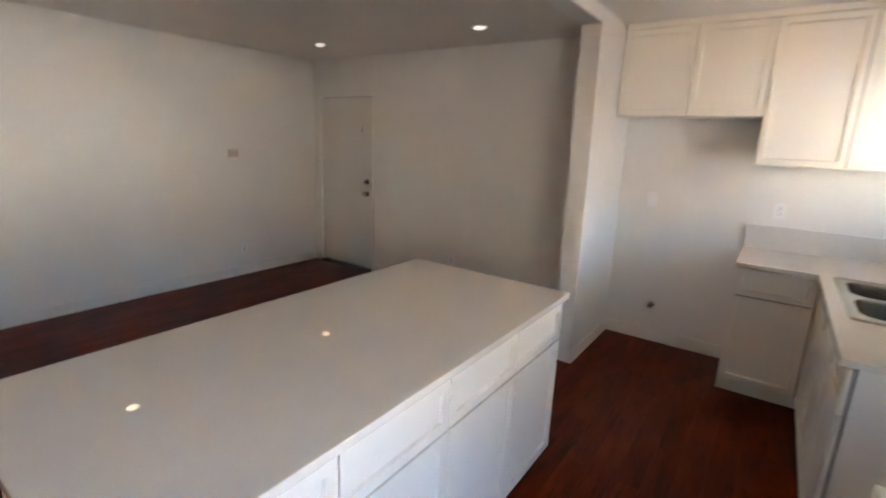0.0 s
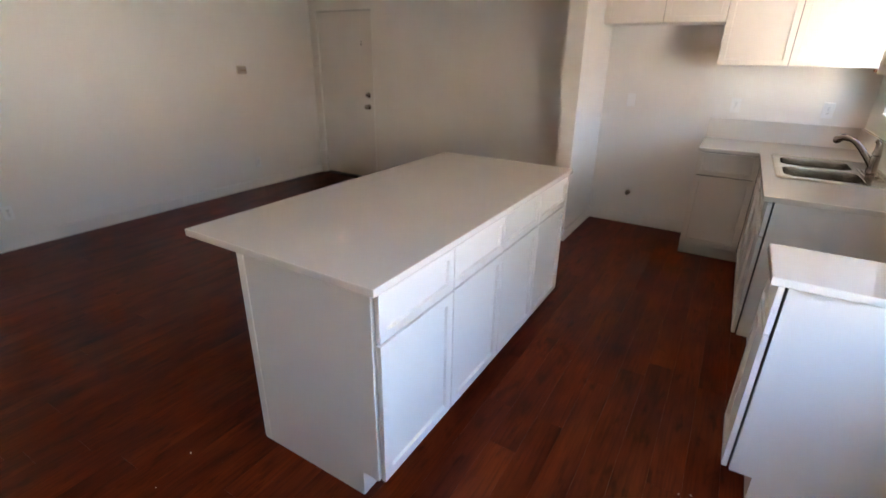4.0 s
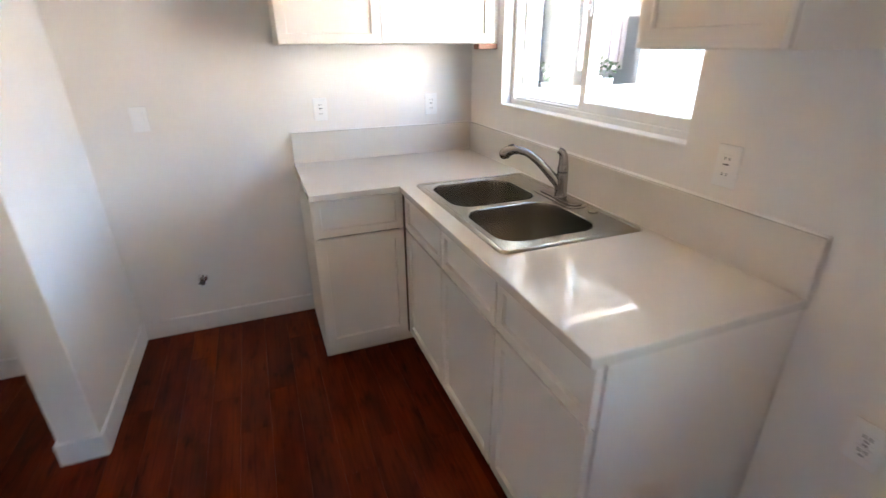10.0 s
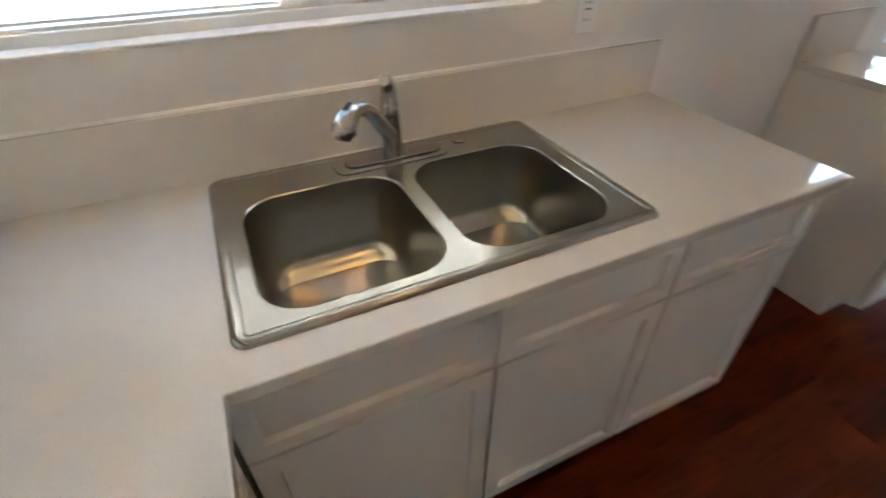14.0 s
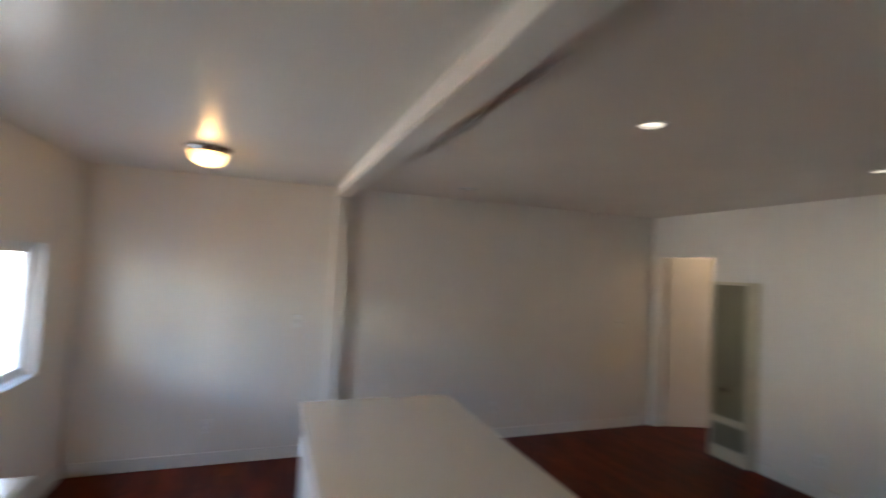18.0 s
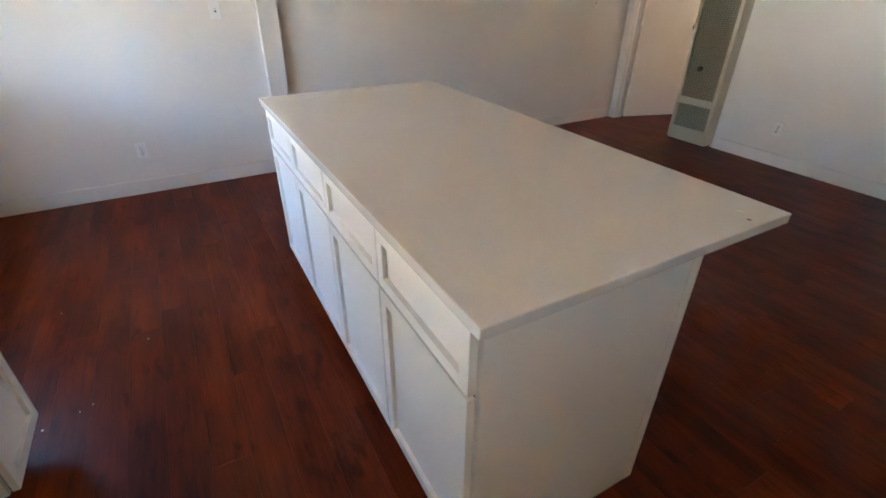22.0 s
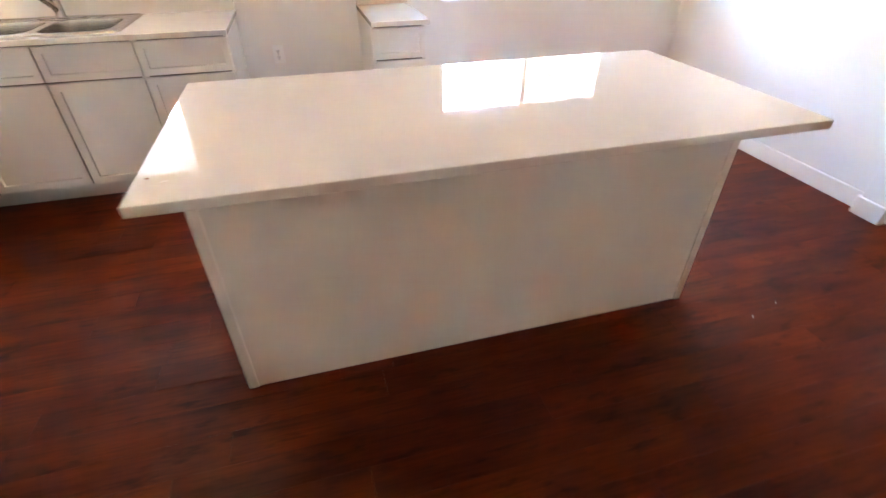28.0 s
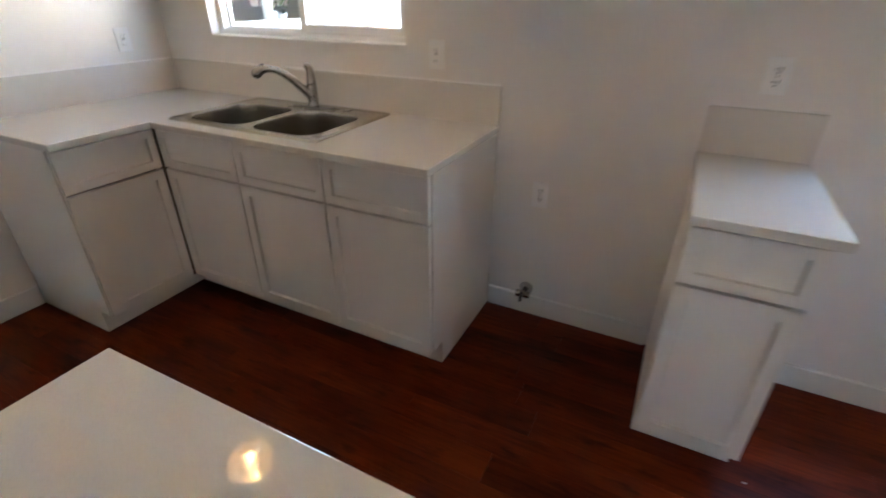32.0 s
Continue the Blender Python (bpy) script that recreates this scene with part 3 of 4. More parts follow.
def base_cabinet(name, m, width, depth, units, label, low=0.884, inner=0.884):
    """Box on a recessed toe kick; the fronts face local -y."""
    c = empty(name, m, label, "cabinet", "base cabinets")
    body = bmesh.new()
    add_box(body, 0.018, width - 0.018, 0, depth, 0.115, inner)
    if inner < low:
        add_box(body, 0.018, width - 0.018, 0, 0.014, inner, low)
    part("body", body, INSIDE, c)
    for x in (0, width - 0.018):
        bm = slab([(0.0, 0.115), (0.075, 0.115), (0.075, 0.0), (depth, 0.0), (depth, low), (0.0, low)], [], 0.018, 0.0)
        bmesh.ops.transform(bm, matrix=Matrix(((0, 0, 1, x + 0.018), (1, 0, 0, 0), (0, 1, 0, 0), (0, 0, 0, 1))), verts=bm.verts)
        part("side_panel", bm, CABINET, c)
    part("toe_kick", box(0.018, width - 0.018, 0.075, 0.09, 0.0, 0.114), CABINET, c)
    x = 0
    for w in units:
        fronts(c, x, w)
        x += w
    return c


XF = -0.602
SOUTH = -90
base_cabinet("sink_cabinet", pose(XF, -0.645, 0, 0, 0, SOUTH), 0.931, -XF - 0.002, (0.473, 0.458), "white shaker sink base cabinet with two doors and false drawer fronts", inner=0.69)
base_cabinet("base_cabinet", pose(XF, -1.577, 0, 0, 0, SOUTH), 0.456, -XF - 0.002, (0.456,), "white shaker base cabinet with one drawer beside the stove gap")
base_cabinet("base_cabinet", pose(-1.052, -0.614, 0), 0.419, 0.611, (0.419,), "white shaker corner base cabinet against the north wall")
base_cabinet("base_cabinet", pose(XF, -2.812, 0, 0, 0, SOUTH), 0.316, -XF - 0.002, (0.316,), "narrow white shaker base cabinet standing alone past the stove gap")
# corner strip takes the dark colour to stand for shade in the slot
setting(part("corner_filler", box(-0.6320, XF + 0.004, -0.644, -0.616, 0.115, 0.884, 0.001), INSIDE), "recessed filler strip in the cabinet corner, coloured dark as shade in the slot", "filler")


kick = part("toe_kick_filler", add_box(box(-0.527, -0.512, -0.6445, -0.5395, 0, 0.114), -0.6325, -0.5275, -0.539, -0.524, 0, 0.114), CABINET)
setting(kick, "white toe kick closing the cabinet corner", "toe kick")


def upper_cabinet(m, width, depth, height, doors, label):
    c = empty("wall_cabinet", m, label, "cabinet", "wall cabinets")
    part("body", box(0, width, 0, depth, 0, height, 0.001), CABINET, c)
    # dark sheet behind the doors paints the shadow lines in their gaps
    part("gap_shade", box(0.003, width - 0.003, -0.0025, -0.0002, 0.003, height - 0.003), INSIDE, c, "thin dark sheet giving the door gaps their shade")
    x = 0
    for w in doors:
        ob = part("door", shaker(w - 0.005, height - 0.006, 0.057), CABINET, c)
        ob.location = (x + 0.0025, -0.0225, 0.003)
        x += w
    return c


UT = 2.396
upper_cabinet(pose(-1.992, -0.3225, 1.808), 0.912, 0.320, UT - 1.808, (0.468, 0.444), "short white shaker wall cabinet with two doors over the fridge space")
upper_cabinet(pose(-1.078, -0.3225, 1.503), 1.034, 0.320, UT - 1.503, (0.462, 0.572), "tall white shaker wall cabinet with two doors in the kitchen corner")
upper_cabinet(pose(-0.302, -1.664, 1.482, 0, 0, SOUTH), 0.371, 0.300, UT - 1.482, (0.371,), "narrow white shaker wall cabinet beside the sink window")
upper_cabinet(pose(-0.302, -2.037, 1.785, 0, 0, SOUTH), 0.772, 0.300, UT - 1.785, (0.386, 0.386), "short white shaker wall cabinet with two doors over the stove gap")
upper_cabinet(pose(-0.302, -2.811, 1.478, 0, 0, SOUTH), 0.306, 0.300, UT - 1.478, (0.306,), "narrow white shaker wall cabinet above the small counter")
setting(part("trim_filler", box(-0.042, -0.002, -0.3225, -0.305, 1.503, UT, 0.001), CABINET), "white filler strip beside the corner wall cabinet", "filler")
setting(part("trim_cornice", box(-1.99, -0.002, -0.355, -0.002, UT + 0.001, CEIL - 0.001, 0.003), CABINET), "plain white cornice board over the north wall cabinets", "cornice")
setting(part("trim_cornice", box(-0.335, -0.002, -3.122, -1.660, UT + 0.001, CEIL - 0.001, 0.003), CABINET), "plain white cornice board over the east wall cabinets", "cornice")
blk = part("wood_block", box(-0.112, -0.004, -0.325, -0.262, 1.476, 1.5025, 0.004), BROWNWOOD)
tagged(blk, "small raw brown wood block under the corner wall cabinet", "wood block")

# island
IX0, IX1, IY0, IY1 = -2.297, -1.676, -3.871, -2.037
isl = empty("kitchen_island", pose(IX1, IY0, 0, 0, 0, 90), "long white shaker kitchen island with four doors and drawers", "kitchen island")
WL, DL = IY1 - IY0, IX1 - IX0
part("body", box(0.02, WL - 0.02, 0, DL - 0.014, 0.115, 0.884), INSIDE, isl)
part("toe_kick", box(0.02, WL - 0.02, 0.075, 0.09, 0, 0.114), CABINET, isl)
part("back_panel", box(0.03, WL - 0.03, DL - 0.013, DL - 0.002, 0.004, 0.884, 0.001), CABINET, isl, "plain white back panel")
for x in (0.003, WL - 0.021):
    bm = slab([(0.0, 0.115), (0.075, 0.115), (0.075, 0.0), (DL - 0.003, 0.0), (DL - 0.003, 0.884), (0.0, 0.884)], [], 0.018, 0.0)
    bmesh.ops.transform(bm, matrix=Matrix(((0, 0, 1, x + 0.018), (1, 0, 0, 0), (0, 1, 0, 0), (0, 0, 0, 1))), verts=bm.verts)
    part("end_panel", bm, CABINET, isl)
for x0 in (0.0, WL - 0.034):
    part("corner_trim", box(x0, x0 + 0.034, DL - 0.034, DL + 0.003, 0.002, 0.884, 0.002), CABINET, isl)
    xs = 0.0 if x0 == 0 else WL - 0.0025
    part("edge_trim", box(xs, xs + 0.0025, 0.0, 0.024, 0.116, 0.884, 0.0005), CABINET, isl)
for i in range(4):
    fronts(isl, 0.003 + i * (WL - 0.006) / 4, (WL - 0.006) / 4)

# worktops
CT, TH = 0.913, 0.0285


def worktop(name, outline, holes, label):
    bm = slab(outline, holes, TH, 0.003)
    bmesh.ops.translate(bm, verts=bm.verts, vec=(0, 0, CT))
    return tagged(part(name, bm, QUARTZ), label, "countertop")


SX0, SX1, SY0, SY1 = -0.589, -0.040, -1.526, -0.686
worktop("island_countertop", rect(-2.551, -1.636, -3.901, -1.997), [], "glossy cream quartz countertop on the kitchen island")
worktop("sink_countertop", [(-0.003, -0.003), (-1.058, -0.003), (-1.058, -0.668), (-0.656, -0.668), (-0.656, -2.042), (-0.003, -2.042)],
        [rect(SX0 + 0.03, SX1 - 0.03, SY0 + 0.03, SY1 - 0.03)], "glossy cream quartz corner countertop around the sink")
worktop("small_countertop", rect(-0.655, -0.003, -3.151, -2.806), [], "glossy cream quartz top of the narrow cabinet")
for name, b in (("backsplash", (-1.057, -0.022, -0.022, 0.003, CT - 0.002, 1.072)), ("backsplash", (-0.020, 0.003, -2.041, -0.0225, CT - 0.002, 1.072)), ("backsplash", (-0.020, 0.003, -3.150, -2.808, CT - 0.002, 1.072))):
    bs = tagged(part(name, box(*b, 0.002, 2), QUARTZ), "low cream quartz upstand along the wall", "backsplash", "upstands")
    along = [(b[0], -0.001, b[5]), (b[1], -0.001, b[5])] if b[1] - b[0] > 0.1 else [(-0.001, b[2], b[5]), (-0.001, b[3], b[5])]
    part("caulk_bead", tube(along, [0.006, 0.006], 10), TRIM, bs, "thin white caulk bead", True)

# sink
sink = empty("kitchen_sink", pose(0, 0, CT), "brushed stainless steel double bowl drop-in sink", "sink")
B1 = (-0.546, -0.168, -1.083, -0.738)
B2 = (-0.548, -0.162, -1.462, -1.117)


def sink_rim():
    bm = slab(rounded(SX0 + 0.008, SX1 - 0.008, SY0 + 0.008, SY1 - 0.008, 0.022), [rounded(*b, 0.085, 8) for b in (B1, B2)], 0.0015)
    bmesh.ops.translate(bm, verts=bm.verts, vec=(0, 0, 0.006))
    rings = []
    for off, z in ((0.016, 0.0062), (0.012, 0.0088), (0.006, 0.0098), (0.0, 0.0088), (-0.004, 0.0062), (-0.008, 0.0008)):
        ring = rounded(SX0 + 0.008 + off, SX1 - 0.008 - off, SY0 + 0.008 + off, SY1 - 0.008 - off, max(0.008, 0.022 - off))
        rings.append([bm.verts.new((x, y, z)) for x, y in ring])
    for p, q in zip(rings, rings[1:]):
        for i in range(len(p)):
            j = (i + 1) % len(p)
            bm.faces.new([p[i], p[j], q[j], q[i]])
    return bm


part("rim", sink_rim(), STEEL, sink, "", True)
# pressed ledge for the tap
bm = slab(rounded(-0.150, -0.066, -1.255, -0.965, 0.03), [], 0.004, 0.0015)
bmesh.ops.translate(bm, verts=bm.verts, vec=(0, 0, 0.0095))
part("tap_ledge", bm, STEEL, sink, "", True)
for b in (B1, B2):
    bm = bmesh.new()
    rings = []
    for back, side, z, r in ((0.0, 0.0, 0.0058, 0.085), (0.003, 0.003, 0.003, 0.084), (0.005, 0.005, -0.012, 0.083), (0.009, 0.007, -0.09, 0.080), (0.013, 0.009, -0.135, 0.077), (0.019, 0.011, -0.160, 0.074),
                             (0.030, 0.015, -0.178, 0.068), (0.045, 0.021, -0.190, 0.060), (0.062, 0.028, -0.1965, 0.050), (0.0635, 0.0295, -0.1985, 0.048), (0.10, 0.09, -0.206, 0.03)):
        ring = rounded(b[0] + side, b[1] - back, b[2] + side, b[3] - side, r, 8)
        rings.append([bm.verts.new((x, y, z)) for x, y in ring])
    cx, cy = (b[0] + b[1]) / 2, (b[2] + b[3]) / 2
    turn = [radians(90 * (i // 9) + 5 + 10 * (i % 9)) for i in range(36)]
    rings.append([bm.verts.new((cx + 0.050 * math.cos(a), cy + 0.050 * math.sin(a), -0.2105)) for a in turn])
    for p, q in zip(rings, rings[1:]):
        for i in range(len(p)):
            j = (i + 1) % len(p)
            bm.faces.new([p[i], p[j], q[j], q[i]])
    bowl = part("bowl", bm, STEEL, sink, "", True)
    bm = lathe([(0.054, -0.2125), (0.054, -0.209), (0.048, -0.2075), (0.044, -0.210), (0.042, -0.224), (0.0, -0.226)], 28)
    bmesh.ops.translate(bm, verts=bm.verts, vec=(cx, cy, 0))
    part("drain", bm, STEEL, bowl, "steel drain flange", True)
part("hole_cap", lathe([(0.0, 0.012), (0.016, 0.011), (0.019, 0.008), (0.019, 0.006)], 24), STEEL, sink, "", True).location = (-0.088, -1.305, 0.0)
for b in (B1, B2):
    s = empty("sink_strainer", pose((b[0] + b[1]) / 2, (b[2] + b[3]) / 2, CT - 0.2235), "chrome basket strainer in the sink drain", "strainer", "sink strainers")
    part("basket", lathe([(0.0, 0.004), (0.012, 0.0035), (0.021, 0.001), (0.026, 0.003), (0.028, 0.009), (0.0305, 0.009), (0.0305, 0.003)], 24), CHROME, s, "", True)
    part("gap_ring", lathe([(0.0305, 0.0030), (0.0415, 0.0070), (0.0415, 0.001), (0.0305, 0.001)], 28), BLACK, s, "dark gap round the basket")
    part("knob", lathe([(0.0, 0.020), (0.006, 0.019), (0.008, 0.015), (0.004, 0.010), (0.005, 0.003)], 16), CHROME, s, "", True)
    for ring, count, size in ((0.013, 8, 0.0020), (0.0205, 12, 0.0026), (0.0245, 14, 0.0022)):
        bm = bmesh.new()
        for i in range(count):
            a = 2 * math.pi * i / count
            h = 0.0034 if ring < 0.02 else 0.0016
            add_box(bm, ring * math.cos(a) - size, ring * math.cos(a) + size, ring * math.sin(a) - size, ring * math.sin(a) + size, h, h + 0.0006)
        part("hole_ring", bm, BLACK, s, "ring of dark drain holes")

# tap
tap = empty("kitchen_faucet", pose(-0.104, -1.116, CT + 0.0098), "brushed nickel single-lever pull-out faucet on the sink", "faucet")
part("escutcheon", slab(rounded(-0.030, 0.030, -0.125, 0.125, 0.029, 8), [], 0.006, 0.002), NICKEL, tap, "", True).location = (0, 0, 0.006)
part("body", lathe([(0, 0.004), (0.027, 0.004), (0.0255, 0.012), (0.0240, 0.035), (0.0235, 0.075), (0.0225, 0.104), (0.0200, 0.1055), (0.0200, 0.1075), (0.0, 0.108)], 28), NICKEL, tap, "", True)
d = Vector((-0.76, 0.65, 0))
up = Vector((0, 0, 1))
line = smooth_line([up * 0.030, d * 0.014 + up * 0.056, d * 0.050 + up * 0.094, d * 0.098 + up * 0.140, d * 0.145 + up * 0.171, d * 0.185 + up * 0.180], 6)
part("spout", tube(line, [0.0225 - 0.0075 * min(1, i / 24) for i in range(len(line))], 18), NICKEL, tap, "", True)
line = smooth_line([d * 0.176 + up * 0.1790, d * 0.198 + up * 0.181, d * 0.220 + up * 0.176, d * 0.238 + up * 0.163, d * 0.249 + up * 0.147], 5)
sp = part("spray_head", tube(line, [0.0148 + 0.0100 * min(1, i / 14) - 0.0028 * max(0, i - 16) for i in range(len(line))], 18), NICKEL, tap, "pull-out spray head", True)
part("spray_button", box(-0.006, 0.006, -0.013, 0.013, 0.0, 0.004, 0.002), BLACK, sp, "dark spray button").matrix_local = Matrix.Translation(d * 0.211 + up * 0.1985) @ pose(0, 0, 0, 0, 0, 49.5) @ pose(0, 0, 0, -14)
part("handle_hub", lathe([(0.0220, 0.109), (0.0215, 0.128), (0.018, 0.140), (0.010, 0.147), (0, 0.149)], 28), NICKEL, tap, "", True)
part("temperature_dot", lathe([(0.0, 0.002), (0.003, 0.0015), (0.0035, 0.0)], 12, "y"), REDDOT, tap, "red temperature dot").matrix_local = pose(-0.0146, 0.0128, 0.120, 0, 0, 0) @ Matrix.Rotation(radians(229.5), 4, "Z")
part("joint_ring", lathe([(0.0200, 0.1075), (0.0226, 0.1078), (0.0226, 0.1092), (0.0200, 0.1094)], 28), BLACK, tap, "dark joint line")
lever = smooth_line([(0.0, 0.0, 0.128), (0.000, 0.000, 0.150), (-0.002, 0.002, 0.170), (-0.008, 0.007, 0.184), (-0.018, 0.015, 0.190)], 5)
part("lever", tube(lever, [0.0205 - 0.0004 * i for i in range(len(lever))], 14), NICKEL, tap, "", True)


# ---- wall plates ----
def plate_at(m, kind, label):
    """A cover plate; local -y looks out from the wall."""
    p = empty("wall_outlet" if kind == "outlet" else "light_switch", m, label, "outlet" if kind == "outlet" else "switch", "wall plates")
    part("cover_plate", box(-0.037, 0.037, -0.0075, 0.0, -0.059, 0.059, 0.003, 2), PLASTIC, p)
    if kind == "outlet":
        for z in (-0.020, 0.020):
            r = part("receptacle", box(-0.0165, 0.0165, -0.010, -0.005, z - 0.0145, z + 0.0145, 0.002), PLASTIC, p)
            for x in (-0.0065, 0.0065):
                part("slot", box(x - 0.0016, x + 0.0016, -0.0105, -0.0098, z - 0.002, z + 0.008), BLACK, r)
            part("ground_hole", box(-0.003, 0.003, -0.0105, -0.0098, z - 0.0115, z - 0.0055, 0.0005), BLACK, r)
        part("screw", lathe([(0, -0.0005), (0.003, 0.0), (0.003, 0.002)], 10, "y"), NICKEL, p).location = (0, -0.008, 0)
    elif kind == "gfci":
        r = part("receptacle", box(-0.0165, 0.0165, -0.009, -0.005, -0.034, 0.034, 0.002), PLASTIC, p)
        for z in (-0.022, 0.022):
            for x in (-0.0065, 0.0065):
                part("slot", box(x - 0.0012, x + 0.0012, -0.0095, -0.0088, z - 0.004, z + 0.004), BLACK, r)
        for z, skin, tall in ((-0.005, PLASTIC, 0.003), (0.005, BLACK, 0.0019)):
            part("test_button", box(-0.008, 0.008, -0.0105, -0.0085, z - tall, z + tall, 0.0005), skin, r)
    elif kind == "rocker":
        part("rocker", box(-0.0165, 0.0165, -0.009, -0.005, -0.034, 0.034, 0.002), PLASTIC, p)
    else:
        part("toggle", box(-0.005, 0.005, -0.022, -0.005, -0.002, 0.012, 0.002), PLASTIC, p)
        part("toggle_slot", box(-0.006, 0.006, -0.0082, -0.0072, -0.0125, 0.0125), BLACK, p)
    return p


O = "white duplex wall outlet "
plate_at(pose(-0.886, 0, 1.187), "gfci", "white wall outlet with test buttons above the corner countertop").name = "wall_outlet"
plate_at(pose(-0.258, 0, 1.187), "gfci", "white wall outlet with test buttons near the kitchen corner").name = "wall_outlet"
plate_at(pose(-1.729, 0, 1.184), "rocker", "white flat wall plate in the fridge space")
plate_at(pose(0, -1.738, 1.178, 0, 0, SOUTH), "gfci", "white outlet with test buttons beside the sink window").name = "wall_outlet"
plate_at(pose(0, -2.978, 1.178, 0, 0, SOUTH), "outlet", O + "above the small counter")
plate_at(pose(0, -2.251, 0.632, 0, 0, SOUTH), "outlet", O + "in the stove gap")
plate_at(pose(0, -3.88, 0.316, 0, 0, SOUTH), "outlet", O + "below the big window")
plate_at(pose(-0.993, BACK, 0.318, 0, 0, 180), "outlet", O + "low on the kitchen end wall")
plate_at(pose(-3.656, BACK, 0.32, 0, 0, 180), "outlet", O + "low on the far wall")
plate_at(pose(-3.928, BACK, 0.325, 0, 0, 180), "outlet", O + "low on the far wall beside another")
plate_at(pose(-1.674, BACK, 1.202, 0, 0, 180), "toggle", "white toggle light switch beside the pilaster")
plate_at(pose(-5.23, BACK, 1.195, 0, 0, 180), "toggle", "white toggle light switch beside the inner door")
plate_at(pose(HX, -3.568, 0.307, 0, 0, 90), "outlet", O + "low beside the wall heater")
plate_at(pose(HX, -1.147, 0.308, 0, 0, 90), "outlet", O + "low below the thermostat")
plate_at(pose(-3.575, ENTRY, 0.355), "outlet", O + "low on the entry wall")

th = empty("thermostat", pose(HX, -1.216, 1.35, 0, 0, 90), "small beige wall thermostat with tan cover", "thermostat")
part("base", box(-0.058, 0.058, -0.010, 0, -0.045, 0.045, 0.003), BEIGE, th)
part("cover", box(-0.050, 0.050, -0.034, -0.010, -0.038, 0.038, 0.005, 2), TAN, th, "tan plastic cover")
part("dial", box(-0.040, 0.040, -0.036, -0.033, -0.004, 0.002, 0.001), BROWNWOOD, th)

# wall heater
ht = empty("wall_heater", pose(HX + 0.001, -4.292, 0, 0, 0, 90), "tall beige gas wall heater with louvred grilles", "wall heater")
HWD, HD, HB, HH = 0.404, 0.128, 0.06, 1.722
bm = slab(rect(-HWD / 2, HWD / 2, HB, HH), [rect(-HWD / 2 + 0.028, HWD / 2 - 0.034, 0.43, HH - 0.03), rect(-HWD / 2 + 0.028, HWD / 2 - 0.034, 0.15, 0.365)], 0.012, 0.0)
bmesh.ops.transform(bm, matrix=Matrix(((1, 0, 0, 0), (0, 0, 1, -HD + 0.012), (0, 1, 0, 0), (0, 0, 0, 1))), verts=bm.verts)
part("front_frame", bm, BEIGE, ht)
for x0 in (-HWD / 2, HWD / 2 - 0.012):
    part("side_panel", box(x0, x0 + 0.012, -HD + 0.013, 0, HB, HH, 0.001), BEIGE, ht)
part("top_panel", box(-HWD / 2 + 0.012, HWD / 2 - 0.012, -HD + 0.013, 0, HH - 0.012, HH, 0.001), BEIGE, ht)
part("core", box(-HWD / 2 + 0.014, HWD / 2 - 0.014, -HD + 0.045, -0.01, HB, HH - 0.014), DARKFELT, ht, "dark inner casing")
part("skirt", box(-HWD / 2, HWD / 2, -HD + 0.001, 0, 0.022, HB - 0.0005, 0.002), BEIGE, ht)
# dark colour here stands for the shaded gap beneath the skirt
part("plinth", box(-HWD / 2 + 0.02, HWD / 2 - 0.02, -HD + 0.02, 0, 0.0, 0.0215, 0.001), DARKMETAL, ht, "recessed base, coloured dark for the shade under the heater")
for z0, z1 in ((0.436, HH - 0.036), (0.154, 0.362)):
    n = int((z1 - z0) / 0.017)
    for i in range(n):
        s = part("louvre", box(-HWD / 2 + 0.026, HWD / 2 - 0.032, -HD + 0.006, -HD + 0.022, -0.0012, 0.0012), OLIVE, ht)
        s.location = (0, 0.0, z0 + (i + 0.5) * (z1 - z0) / n)
    for i in range(12):
        x = -HWD / 2 + 0.028 + (i + 0.5) * (HWD - 0.062) / 12
        part("grille_bar", box(x - 0.001, x + 0.001, -HD + 0.003, -HD + 0.006, z0, z1), OLIVE, ht)
bm = lathe([(0, 0.0), (0.024, 0.0), (0.022, 0.02), (0.0, 0.022)], 20, "y")
part("control_knob", bm, DARKMETAL, ht, "dark control knob", True).location = (-0.035, -HD - 0.001, 0.69)

# plaster crumbs
rc = random.Random(4)
for x, y, r in ((-0.592, -3.175, 0.006), (-0.928, -3.551, 0.004), (-0.700, -3.211, 0.004), (-0.565, -3.955, 0.003), (-0.741, -3.23, 0.004), (-2.485, -4.098, 0.006), (-2.44, -4.266, 0.003)):
    bm = bmesh.new()
    bmesh.ops.create_icosphere(bm, subdivisions=1, radius=r * 0.75)
    for v in bm.verts:
        v.co *= rc.uniform(0.75, 1.25)
        v.co.z = max(v.co.z * 0.6, -r * 0.3) + r * 0.3
    c = part("plaster_crumb", bm, WALL)
    c.location = (x, y, 0.0002)
    tagged(c, "tiny white plaster crumb lying on the floor", "crumb", "plaster crumbs")

mk = part("paint_fleck", box(-0.0022, 0.0022, -0.008, 0.008, 0, 0.0008, 0.0003), PLASTIC)
mk.matrix_world = pose(-2.447, -2.067, CT + 0.0001, 0, 0, 20)
tagged(mk, "tiny white paint fleck on the island countertop", "fleck")
mk = part("putty_spot", lathe([(0, 0.0012), (0.003, 0.001), (0.005, 0.0)], 14), BROWNWOOD)
mk.matrix_world = pose(-2.421, -2.026, CT + 0.0001)
tagged(mk, "small brown putty spot near the edge of the island countertop", "putty spot")

